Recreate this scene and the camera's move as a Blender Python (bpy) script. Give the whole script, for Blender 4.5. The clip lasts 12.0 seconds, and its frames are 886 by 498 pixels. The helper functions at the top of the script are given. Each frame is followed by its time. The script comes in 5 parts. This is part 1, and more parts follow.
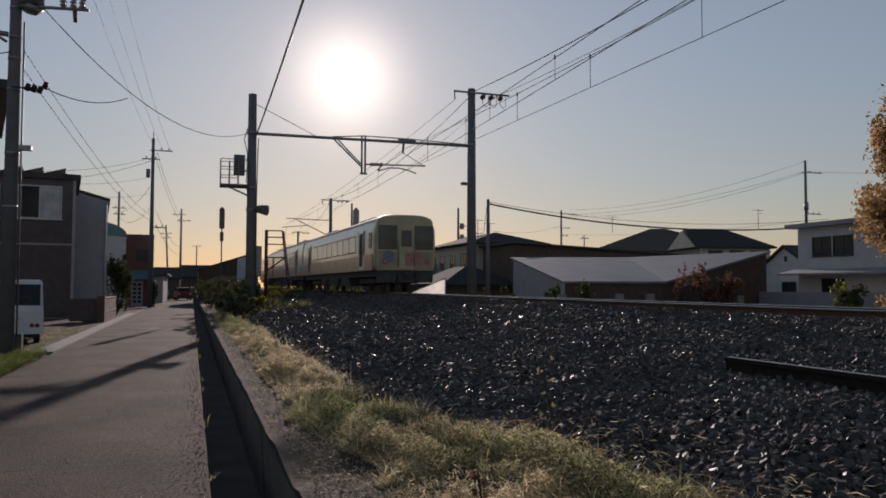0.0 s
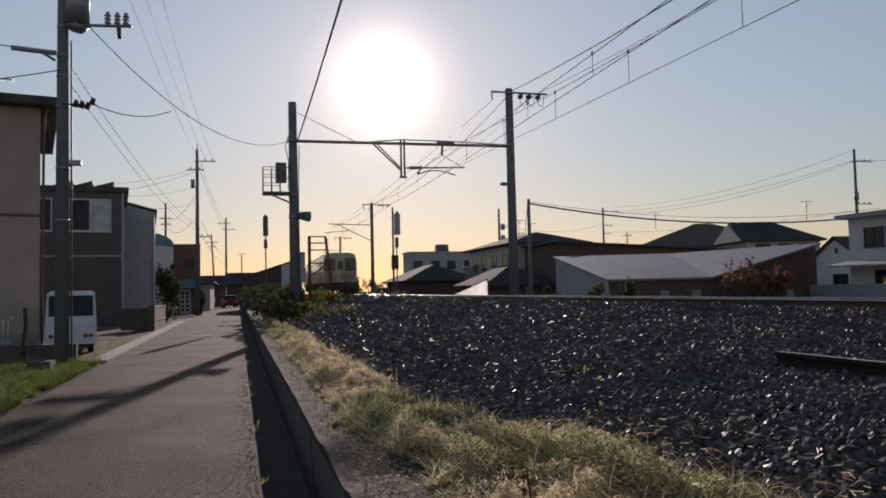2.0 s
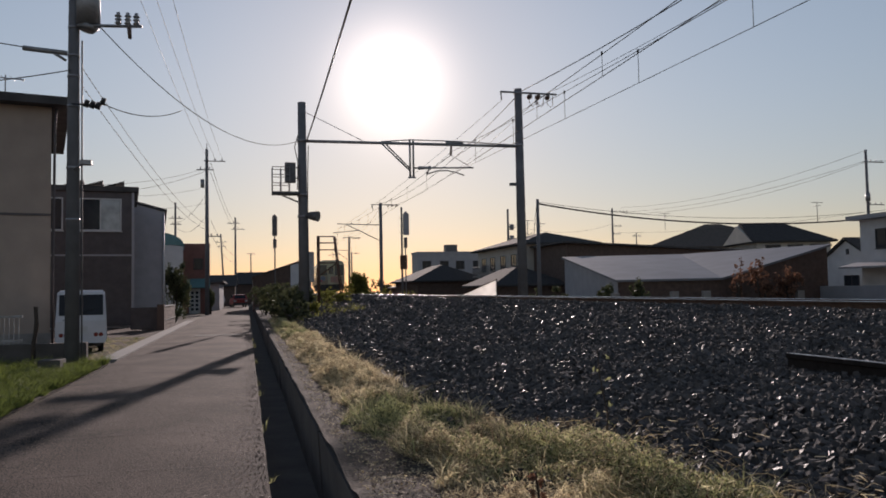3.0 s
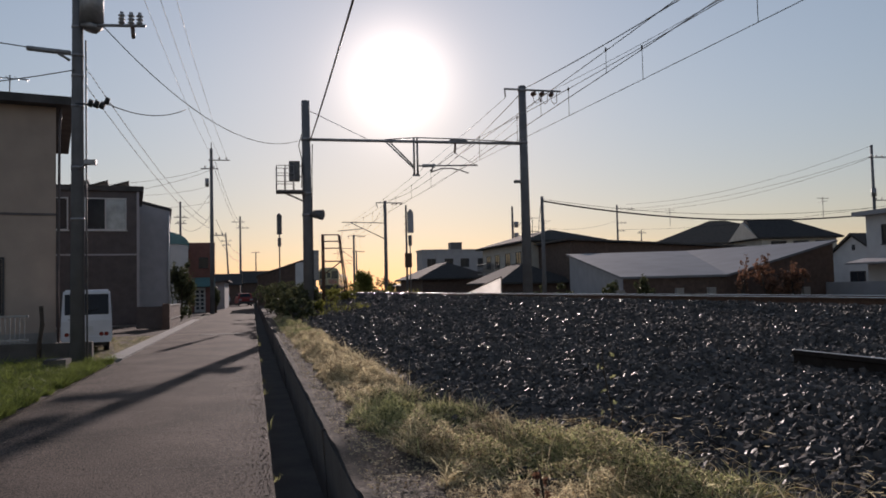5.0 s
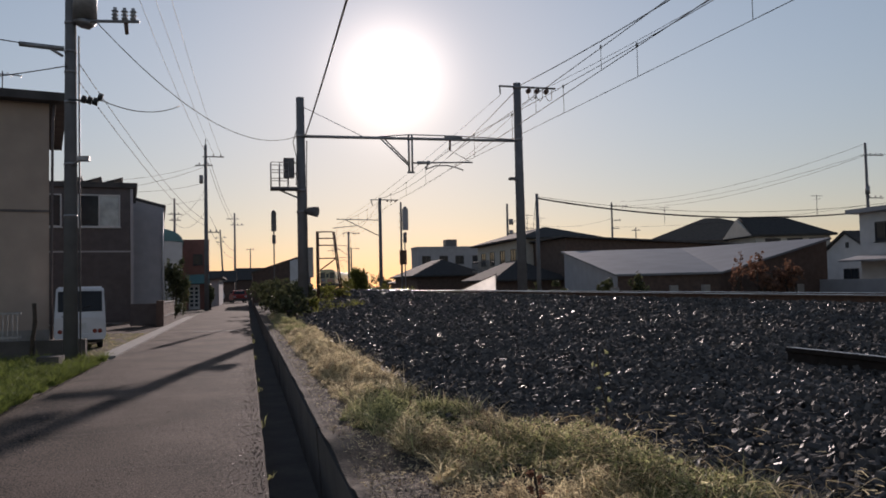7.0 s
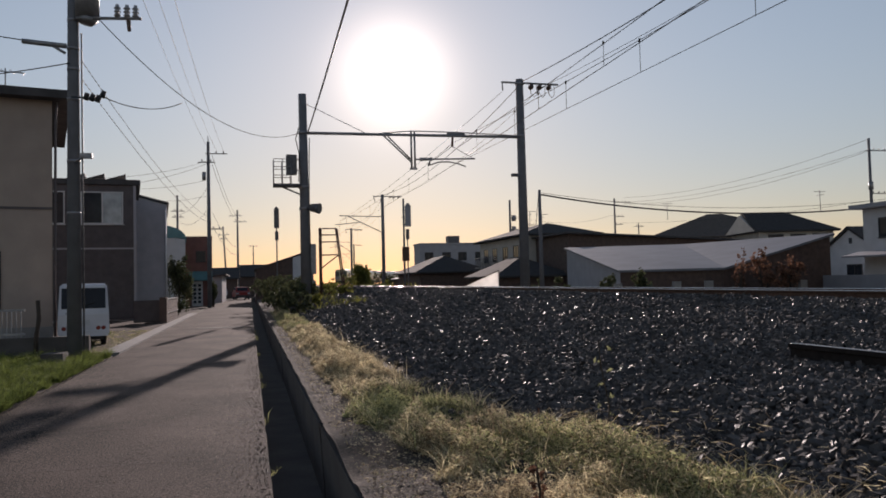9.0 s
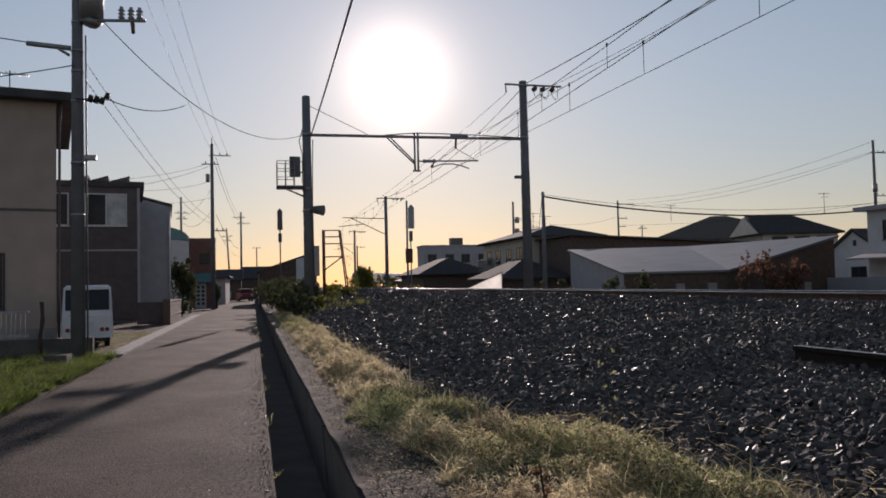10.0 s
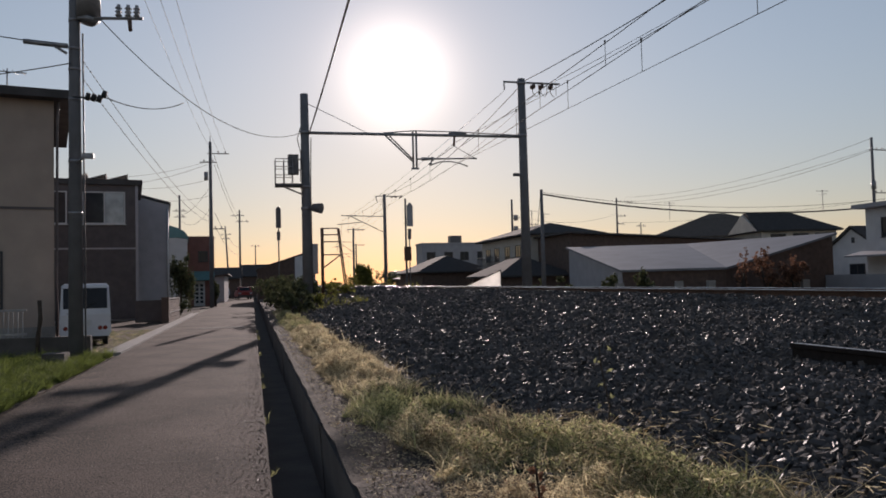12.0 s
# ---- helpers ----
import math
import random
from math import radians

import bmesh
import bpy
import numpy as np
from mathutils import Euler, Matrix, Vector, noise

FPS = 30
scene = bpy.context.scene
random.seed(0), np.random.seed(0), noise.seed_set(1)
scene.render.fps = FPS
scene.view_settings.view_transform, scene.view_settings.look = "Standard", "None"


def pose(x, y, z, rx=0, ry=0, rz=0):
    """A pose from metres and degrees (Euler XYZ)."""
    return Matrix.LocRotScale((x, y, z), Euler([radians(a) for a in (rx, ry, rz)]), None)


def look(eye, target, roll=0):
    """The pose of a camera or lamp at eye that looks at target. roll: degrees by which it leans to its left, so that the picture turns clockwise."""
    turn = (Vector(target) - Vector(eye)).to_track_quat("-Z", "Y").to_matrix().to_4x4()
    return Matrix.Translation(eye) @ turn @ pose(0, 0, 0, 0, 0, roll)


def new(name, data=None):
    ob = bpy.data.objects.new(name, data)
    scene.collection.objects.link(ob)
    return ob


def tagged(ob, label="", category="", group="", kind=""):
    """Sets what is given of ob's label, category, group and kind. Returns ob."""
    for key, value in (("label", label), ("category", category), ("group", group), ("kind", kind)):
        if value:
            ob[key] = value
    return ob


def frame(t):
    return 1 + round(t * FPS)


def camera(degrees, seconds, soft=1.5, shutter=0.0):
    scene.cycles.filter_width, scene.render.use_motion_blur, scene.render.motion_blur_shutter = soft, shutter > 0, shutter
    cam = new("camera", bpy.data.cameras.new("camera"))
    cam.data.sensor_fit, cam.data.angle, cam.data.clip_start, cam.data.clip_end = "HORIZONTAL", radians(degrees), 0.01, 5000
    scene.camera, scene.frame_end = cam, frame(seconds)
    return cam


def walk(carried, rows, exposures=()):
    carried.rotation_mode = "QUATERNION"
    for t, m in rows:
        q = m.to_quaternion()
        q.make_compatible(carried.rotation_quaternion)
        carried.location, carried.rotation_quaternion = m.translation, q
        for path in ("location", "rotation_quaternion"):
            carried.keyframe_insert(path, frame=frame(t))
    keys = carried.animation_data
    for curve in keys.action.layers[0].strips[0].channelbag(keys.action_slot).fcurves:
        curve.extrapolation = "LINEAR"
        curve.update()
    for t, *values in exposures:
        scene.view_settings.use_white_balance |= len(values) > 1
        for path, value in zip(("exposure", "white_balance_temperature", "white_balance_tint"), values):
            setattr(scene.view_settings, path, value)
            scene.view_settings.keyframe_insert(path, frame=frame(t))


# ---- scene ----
EXPOSURE = -0.36
SKY = 0.14
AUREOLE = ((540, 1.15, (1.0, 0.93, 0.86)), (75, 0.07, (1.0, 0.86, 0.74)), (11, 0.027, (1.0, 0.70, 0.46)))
HAZE_LOW, HAZE_HIGH = (0.455, 0.37, 0.405), (1.22, 1.09, 0.96)
KELVIN, TINT = 7350, 21
cam = camera(59.2, 12.0, soft=1.75)
walk(cam, [
    (0.0, pose(-0.039, -0.044, 1.503, 92.861, -0.200, -17.848)),
    (0.5, pose(-0.041, -0.066, 1.507, 93.293, 0.599, -17.105)),
    (1.0, pose(-0.053, -0.057, 1.500, 93.346, 0.809, -16.438)),
    (1.5, pose(-0.047, -0.043, 1.498, 93.197, 1.102, -15.528)),
    (2.0, pose(-0.048, -0.053, 1.496, 93.020, 1.223, -14.734)),
    (2.5, pose(-0.043, -0.047, 1.500, 92.994, 1.144, -14.380)),
    (3.0, pose(-0.044, -0.040, 1.497, 93.042, 1.055, -14.099)),
    (5.0, pose(-0.030, -0.024, 1.498, 92.887, 1.317, -13.736)),
    (5.5, pose(-0.021, -0.011, 1.494, 92.734, 1.329, -13.831)),
    (6.0, pose(-0.028, -0.030, 1.499, 92.683, 1.416, -13.943)),
    (6.5, pose(-0.023, -0.013, 1.497, 92.633, 1.441, -13.993)),
    (7.0, pose(-0.022, -0.008, 1.499, 92.670, 1.280, -14.116)),
    (9.0, pose(-0.022, -0.015, 1.499, 92.411, 1.368, -13.915)),
    (9.5, pose(-0.027, -0.009, 1.499, 92.496, 1.290, -13.869)),
    (10.0, pose(-0.022, -0.007, 1.499, 92.561, 1.320, -13.679)),
    (10.5, pose(-0.020, -0.003, 1.491, 92.516, 1.360, -13.739)),
    (11.0, pose(-0.017, 0.008, 1.495, 92.336, 1.341, -13.809)),
    (11.5, pose(-0.001, 0.005, 1.491, 92.283, 1.433, -13.772)),
    (12.0, pose(-0.000, -0.000, 1.500, 92.396, 1.399, -13.751)),
], exposures=((0.0, EXPOSURE - 0.32, KELVIN, TINT), (1.0, EXPOSURE - 0.12, KELVIN, TINT), (2.5, EXPOSURE, KELVIN, TINT), (12.0, EXPOSURE, KELVIN, TINT)))

# ---------------------------------------------------------------- light
SUN_AZ, SUN_EL = radians(10.65), radians(15.2)
SUN_DIR = Vector((math.sin(SUN_AZ) * math.cos(SUN_EL), math.cos(SUN_AZ) * math.cos(SUN_EL), math.sin(SUN_EL)))


def make_world():
    w = bpy.data.worlds.new("evening_sky")
    w.use_nodes = True
    nt = w.node_tree
    nt.nodes.clear()
    out = nt.nodes.new("ShaderNodeOutputWorld")
    sky = nt.nodes.new("ShaderNodeTexSky")
    sky.sky_type = "NISHITA"
    sky.sun_disc = False
    sky.sun_elevation = SUN_EL
    sky.sun_rotation = SUN_AZ
    sky.air_density, sky.dust_density, sky.ozone_density = 1.0, 0.08, 2.0
    bg = nt.nodes.new("ShaderNodeBackground")
    bg.inputs["Strength"].default_value = SKY
    # hazy evening tone of the air
    haze = nt.nodes.new("ShaderNodeMix")
    haze.data_type, haze.blend_type = "RGBA", "MULTIPLY"
    haze.inputs[0].default_value = 1.0
    tc = nt.nodes.new("ShaderNodeTexCoord")
    # smoke and dust near the ground dim and redden the sky towards the horizon
    up = nt.nodes.new("ShaderNodeSeparateXYZ")
    nt.links.new(tc.outputs["Generated"], up.inputs[0])
    low = nt.nodes.new("ShaderNodeMapRange")
    low.interpolation_type = "SMOOTHSTEP"
    low.inputs["From Min"].default_value, low.inputs["From Max"].default_value = -0.15, 0.42
    nt.links.new(up.outputs["Z"], low.inputs["Value"])
    layer = nt.nodes.new("ShaderNodeMix")
    layer.data_type = "RGBA"
    layer.inputs[6].default_value = (*HAZE_LOW, 1)
    layer.inputs[7].default_value = (*HAZE_HIGH, 1)
    nt.links.new(low.outputs[0], layer.inputs[0])
    nt.links.new(layer.outputs[2], haze.inputs[7])
    nt.links.new(sky.outputs[0], haze.inputs[6])
    nt.links.new(haze.outputs[2], bg.inputs[0])
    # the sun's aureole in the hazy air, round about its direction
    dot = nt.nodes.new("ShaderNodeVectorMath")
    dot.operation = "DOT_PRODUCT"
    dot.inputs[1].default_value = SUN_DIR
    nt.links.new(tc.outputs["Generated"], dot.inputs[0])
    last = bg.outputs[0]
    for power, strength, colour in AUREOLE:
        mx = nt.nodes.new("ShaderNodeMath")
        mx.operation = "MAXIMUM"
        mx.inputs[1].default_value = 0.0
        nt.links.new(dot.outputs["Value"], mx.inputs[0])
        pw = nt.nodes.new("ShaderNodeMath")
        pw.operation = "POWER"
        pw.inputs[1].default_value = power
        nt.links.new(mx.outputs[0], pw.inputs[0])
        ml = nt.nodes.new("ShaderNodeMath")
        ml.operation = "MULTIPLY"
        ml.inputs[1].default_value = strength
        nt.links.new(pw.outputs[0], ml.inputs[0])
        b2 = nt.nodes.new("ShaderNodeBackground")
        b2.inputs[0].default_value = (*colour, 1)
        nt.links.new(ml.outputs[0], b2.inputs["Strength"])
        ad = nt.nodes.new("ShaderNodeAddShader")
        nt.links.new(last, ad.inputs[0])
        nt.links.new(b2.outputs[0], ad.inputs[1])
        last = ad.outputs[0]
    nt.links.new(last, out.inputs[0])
    scene.world = w
    sun = new("sun", bpy.data.lights.new("sun", "SUN"))
    sun.data.energy, sun.data.angle, sun.data.color = 4.0, radians(0.6), (1.0, 0.94, 0.93)
    sun.matrix_world = look(SUN_DIR * 50, (0, 0, 0))


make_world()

# ---------------------------------------------------------------- materials
def mat(name, colour, rough=0.7, metal=0.0, vary=0.25, scale=6.0, bump=0.0, bscale=40.0, fine=0.0, translucent=0.0, island=0.0, obj_random=0.0, spec=0.5, tint=None, rough_island=None, contrast=0.22):
    """A surface with large stains (scale per metre), fine grain (bscale) and relief."""
    m = bpy.data.materials.new(name)
    m.use_nodes = True
    nt = m.node_tree
    b = nt.nodes["Principled BSDF"]
    b.inputs["Roughness"].default_value, b.inputs["Metallic"].default_value = rough, metal
    b.inputs["Specular IOR Level"].default_value = spec
    tc = nt.nodes.new("ShaderNodeTexCoord")
    n1 = nt.nodes.new("ShaderNodeTexNoise")
    n1.inputs["Scale"].default_value, n1.inputs["Detail"].default_value = scale, 5
    n2 = nt.nodes.new("ShaderNodeTexNoise")
    n2.inputs["Scale"].default_value, n2.inputs["Detail"].default_value = bscale, 3
    geo = nt.nodes.new("ShaderNodeNewGeometry")
    nt.links.new(geo.outputs["Position"], n1.inputs["Vector"])
    nt.links.new(geo.outputs["Position"], n2.inputs["Vector"])
    mixv = nt.nodes.new("ShaderNodeMath")
    mixv.operation = "MULTIPLY_ADD"
    nt.links.new(n2.outputs["Fac"], mixv.inputs[0])
    mixv.inputs[1].default_value = fine
    nt.links.new(n1.outputs["Fac"], mixv.inputs[2])
    value = mixv.outputs[0]
    if island or obj_random:
        src = geo.outputs["Random Per Island"]
        if obj_random:
            src = nt.nodes.new("ShaderNodeObjectInfo").outputs["Random"]
        ad = nt.nodes.new("ShaderNodeMath")
        ad.operation = "MULTIPLY_ADD"
        nt.links.new(src, ad.inputs[0])
        ad.inputs[1].default_value = island or obj_random
        nt.links.new(value, ad.inputs[2])
        value = ad.outputs[0]
    top = 1.0 + fine + (island or obj_random)
    ramp = nt.nodes.new("ShaderNodeValToRGB")
    ramp.color_ramp.elements[0].position = 0.3 * top
    ramp.color_ramp.elements[1].position = min(1.0, 0.7 * top)
    lo = [c * (1 - vary) for c in colour]
    hi = [min(1, c * (1 + vary)) for c in (tint or colour)]
    ramp.color_ramp.elements[0].color, ramp.color_ramp.elements[1].color = (*lo, 1), (*hi, 1)
    if top > 1.0:
        dv = nt.nodes.new("ShaderNodeMath")
        dv.operation = "DIVIDE"
        nt.links.new(value, dv.inputs[0])
        dv.inputs[1].default_value = top
        value = dv.outputs[0]
        ramp.color_ramp.elements[0].position, ramp.color_ramp.elements[1].position = 0.5 - contrast, 0.5 + contrast
    nt.links.new(value, ramp.inputs[0])
    nt.links.new(ramp.outputs[0], b.inputs["Base Color"])
    if rough_island:
        mr = nt.nodes.new("ShaderNodeMapRange")
        nt.links.new(geo.outputs["Random Per Island"], mr.inputs["Value"])
        mr.inputs["From Min"].default_value, mr.inputs["From Max"].default_value = 0.0, 0.45
        mr.inputs["To Min"].default_value, mr.inputs["To Max"].default_value = rough_island
        nt.links.new(mr.outputs[0], b.inputs["Roughness"])
    if bump:
        bp = nt.nodes.new("ShaderNodeBump")
        bp.inputs["Strength"].default_value, bp.inputs["Distance"].default_value = bump, 0.01
        nt.links.new(n2.outputs["Fac"], bp.inputs["Height"])
        nt.links.new(bp.outputs[0], b.inputs["Normal"])
    if translucent:
        tr = nt.nodes.new("ShaderNodeBsdfTranslucent")
        nt.links.new(ramp.outputs[0], tr.inputs[0])
        mx = nt.nodes.new("ShaderNodeMixShader")
        mx.inputs[0].default_value = translucent
        nt.links.new(b.outputs[0], mx.inputs[1])
        nt.links.new(tr.outputs[0], mx.inputs[2])
        nt.links.new(mx.outputs[0], nt.nodes["Material Output"].inputs[0])
    return m


def glow(name, colour, strength):
    m = mat(name, colour, 0.3)
    b = m.node_tree.nodes["Principled BSDF"]
    b.inputs["Emission Color"].default_value = (*colour, 1)
    b.inputs["Emission Strength"].default_value = strength
    return m


ASPHALT = mat("asphalt", (0.092, 0.067, 0.055), 0.9, spec=0.14, vary=0.85, scale=0.8, bump=0.3, bscale=60, fine=2.6, contrast=0.045)
PATCH = mat("pale_asphalt", (0.12, 0.11, 0.105), 0.8, vary=0.3, scale=2, bump=0.7, bscale=130, fine=0.6)
SEAM = mat("worn_seam", (0.105, 0.083, 0.071), 0.9, vary=0.4, scale=6, bump=0.3, bscale=60, fine=0.8)
SOIL = mat("soil", (0.070, 0.051, 0.038), 0.95, vary=0.8, scale=3, bump=1.0, bscale=45, fine=1.4, contrast=0.07)
GROUND = mat("ground_earth", (0.10, 0.085, 0.06), 0.95, vary=0.4, scale=0.6, bump=0.6, bscale=14, fine=0.5)
BED = mat("ballast_bed", (0.05, 0.043, 0.042), 0.9, vary=0.5, scale=8, bump=1.0, bscale=30, fine=1.0)
STONE = mat("ballast_stone", (0.080, 0.072, 0.068), 0.5, vary=0.65, scale=2, bump=0.4, bscale=90, fine=0.3, island=1.2, spec=0.4, rough_island=(0.41, 0.95))
GRIT = mat("asphalt_grit", (0.34, 0.27, 0.21), 0.38, vary=0.7, scale=2, island=1.2)
PEBBLE = mat("path_pebble", (0.19, 0.14, 0.11), 0.75, vary=0.5, scale=2, island=1.2)
CONCRETE = mat("weathered_concrete", (0.28, 0.265, 0.25), 0.85, vary=0.25, scale=2.5, bump=0.3, bscale=60, fine=0.4)
WALLCON = mat("old_retaining_concrete", (0.10, 0.09, 0.084), 0.9, vary=0.4, scale=2.2, bump=0.6, bscale=40, fine=0.5)
POLECON = mat("pole_concrete", (0.155, 0.158, 0.168), 0.75, vary=0.2, scale=3, bump=0.2, bscale=70, fine=0.3)
STEEL = mat("galvanised_steel", (0.30, 0.30, 0.31), 0.5, 0.7, vary=0.25, scale=9, bscale=80, fine=0.3)
DARKSTEEL = mat("dark_painted_steel", (0.12, 0.12, 0.125), 0.55, 0.2, vary=0.3, scale=8)
RUST = mat("rusty_steel", (0.13, 0.07, 0.045), 0.7, 0.3, vary=0.4, scale=12, bump=0.4, bscale=90, fine=0.5)
# old rail, with the shade on its sides put into the dark colour
SHADERAIL = mat("shade_dark_old_rail", (0.034, 0.028, 0.026), 0.9, 0.0, spec=0.1, vary=0.4, scale=12, bump=0.4, bscale=90, fine=0.5)
RAILTOP = mat("polished_rail_head", (0.62, 0.60, 0.58), 0.28, 1.0, vary=0.1, scale=6)
SLEEPER = mat("sleeper_concrete", (0.2, 0.19, 0.18), 0.85, vary=0.3, scale=7, bump=0.4, obj_random=0.5)
WIRE = mat("black_cable", (0.025, 0.025, 0.027), 0.6, vary=0.2)
COPPER = mat("weathered_wire", (0.09, 0.085, 0.08), 0.5, 0.6, vary=0.2)
PORCELAIN = mat("grey_porcelain", (0.35, 0.35, 0.36), 0.3, vary=0.1)
BROWNPORC = mat("brown_porcelain", (0.12, 0.07, 0.05), 0.3, vary=0.1)
TAN = mat("tan_render", (0.40, 0.32, 0.27), 0.9, vary=0.12, scale=1.5, bump=0.3, bscale=60, fine=0.3)
DARKCLAD = mat("dark_brown_cladding", (0.105, 0.088, 0.09), 0.6, vary=0.25, scale=3, bump=0.2, bscale=30, fine=0.3)
GREYCLAD = mat("grey_cladding", (0.42, 0.40, 0.42), 0.75, vary=0.12, scale=2, bump=0.2, bscale=50, fine=0.2)
WHITEWALL = mat("white_render", (0.62, 0.62, 0.62), 0.8, vary=0.1, scale=1.5, bump=0.2, bscale=50, fine=0.2)
CREAM = mat("cream_render", (0.5, 0.47, 0.42), 0.8, vary=0.12, scale=1.5, fine=0.2)
PALEGREY = mat("pale_grey_wall", (0.36, 0.36, 0.38), 0.8, vary=0.12, scale=1.5, fine=0.2)
REDWALL = mat("terracotta_render", (0.24, 0.105, 0.085), 0.85, vary=0.15, scale=2, fine=0.2)
TEAL = mat("teal_metal_roof", (0.10, 0.24, 0.25), 0.5, vary=0.15, scale=4, fine=0.2)
TILE = mat("dark_roof_tile", (0.062, 0.06, 0.06), 0.9, spec=0.1, vary=0.25, scale=4, bump=0.5, bscale=18, fine=0.4)
BROWNTILE = mat("brown_roof_tile", (0.12, 0.098, 0.083), 0.9, spec=0.15, vary=0.25, scale=4, bump=0.5, bscale=18, fine=0.4)
METALROOF = mat("pale_metal_roof", (0.19, 0.20, 0.22), 0.6, 0.2, vary=0.15, scale=0.8, fine=0.2, bscale=12)
DARKROOF = mat("dark_metal_roof", (0.075, 0.07, 0.07), 0.75, 0.0, spec=0.3, vary=0.3, scale=2)
BROWNWALL = mat("dark_timber_wall", (0.11, 0.072, 0.058), 0.85, vary=0.35, scale=4, bump=0.4, bscale=25, fine=0.4)
BRICKWALL = mat("brown_block", (0.13, 0.085, 0.07), 0.85, vary=0.3, scale=5, fine=0.4, obj_random=0.6, bump=0.3)
GLASS = mat("window_glass", (0.035, 0.04, 0.048), 0.12, vary=0.2, scale=2, spec=0.2)
PALEGLASS = mat("curtained_glass", (0.38, 0.42, 0.44), 0.15, vary=0.25, scale=2.5, spec=0.7)
VANGLASS = mat("tinted_van_glass", (0.02, 0.022, 0.026), 0.25, vary=0.2, scale=2, spec=0.25)
FRAMEWHITE = mat("white_window_frame", (0.55, 0.55, 0.55), 0.5, vary=0.1)
FRAMEDARK = mat("dark_window_frame", (0.04, 0.04, 0.045), 0.5, vary=0.1)
VINYL = mat("white_vinyl_sheet", (0.9, 0.89, 0.86), 0.4, vary=0.1, scale=2, translucent=0.92)
WHITEPAINT = mat("white_car_paint", (0.62, 0.62, 0.64), 0.3, vary=0.08, scale=2)
REDPAINT = mat("red_car_paint", (0.32, 0.03, 0.025), 0.3, vary=0.1)
RUBBER = mat("rubber", (0.02, 0.02, 0.02), 0.8, vary=0.2)
REDLENS = mat("red_lens", (0.22, 0.03, 0.025), 0.25, vary=0.1)
TRAINYELLOW = mat("train_yellow", (0.47, 0.43, 0.27), 0.35, vary=0.1, scale=2)
TRAINCREAM = mat("train_cream", (0.80, 0.80, 0.76), 0.16, vary=0.06, scale=1)
TRAINBROWN = mat("train_lower_side", (0.36, 0.28, 0.19), 0.3, vary=0.2, scale=2)
TRAINGREY = mat("train_roof", (0.32, 0.32, 0.32), 0.6, vary=0.2, scale=2)
TRAINGLASS = mat("train_glass", (0.70, 0.80, 0.75), 0.12, vary=0.10, scale=0.8, spec=0.5)
CABGLASS = mat("cab_glass", (0.085, 0.095, 0.09), 0.1, vary=0.3, scale=1.5, spec=0.3)
UNDER = mat("underframe", (0.075, 0.07, 0.066), 0.8, vary=0.3, scale=5)
TAIL = glow("tail_lamp", (1.0, 0.10, 0.07), 0.12)
PINK = mat("pink_mark", (0.42, 0.22, 0.17), 0.5, vary=0.2)
BLUEMARK = mat("blue_mark", (0.18, 0.22, 0.27), 0.5, vary=0.2)
BARK = mat("bark", (0.07, 0.052, 0.04), 0.9, vary=0.4, scale=14, bump=0.8, bscale=50)
STRAW = mat("dry_grass", (0.70, 0.51, 0.33), 0.7, vary=0.7, scale=1.5, island=1.0, translucent=0.6)
GREENGRASS = mat("green_grass", (0.18, 0.205, 0.10), 0.6, vary=0.6, scale=1.5, island=1.0, translucent=0.6, tint=(0.36, 0.36, 0.18))
LUSH = mat("lush_grass", (0.15, 0.19, 0.05), 0.6, vary=0.5, scale=2, island=1.0, translucent=0.6)
LEAF = mat("leaf_green", (0.085, 0.095, 0.045), 0.6, vary=0.5, scale=2, island=1.0, translucent=0.4)
YELLOWLEAF = mat("yellow_green_leaf", (0.20, 0.20, 0.05), 0.6, vary=0.4, scale=2, island=1.0, translucent=0.5)
AUTUMN = mat("autumn_leaf", (0.50, 0.30, 0.13), 0.6, vary=0.55, scale=1.2, island=1.0, translucent=0.5, tint=(0.5, 0.33, 0.16))
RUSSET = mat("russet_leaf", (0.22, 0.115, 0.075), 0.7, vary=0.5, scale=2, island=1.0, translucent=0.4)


# ---------------------------------------------------------------- mesh helpers
def bm_new():
    return bmesh.new()


def box(bm, x0, y0, z0, x1, y1, z1, m=None):
    vs = [bm.verts.new(Vector((x, y, z)) if m is None else m @ Vector((x, y, z))) for x, y, z in (
        (x0, y0, z0), (x1, y0, z0), (x1, y1, z0), (x0, y1, z0), (x0, y0, z1), (x1, y0, z1), (x1, y1, z1), (x0, y1, z1))]
    for f in ((3, 2, 1, 0), (4, 5, 6, 7), (0, 1, 5, 4), (1, 2, 6, 5), (2, 3, 7, 6), (3, 0, 4, 7)):
        bm.faces.new([vs[i] for i in f])
    return bm


def rod(bm, a, b, r0, r1=None, n=10):
    """A round bar from a to b, tapering from r0 to r1."""
    a, b = Vector(a), Vector(b)
    r1 = r0 if r1 is None else r1
    q = (b - a).to_track_quat("Z", "Y")
    rings = []
    for p, r in ((a, r0), (b, r1)):
        rings.append([bm.verts.new(p + q @ Vector((r * math.cos(2 * math.pi * i / n), r * math.sin(2 * math.pi * i / n), 0))) for i in range(n)])
    for i in range(n):
        f = bm.faces.new((rings[0][i], rings[0][(i + 1) % n], rings[1][(i + 1) % n], rings[1][i]))
        f.smooth = True
    bm.faces.new(rings[0][::-1])
    bm.faces.new(rings[1])
    return bm


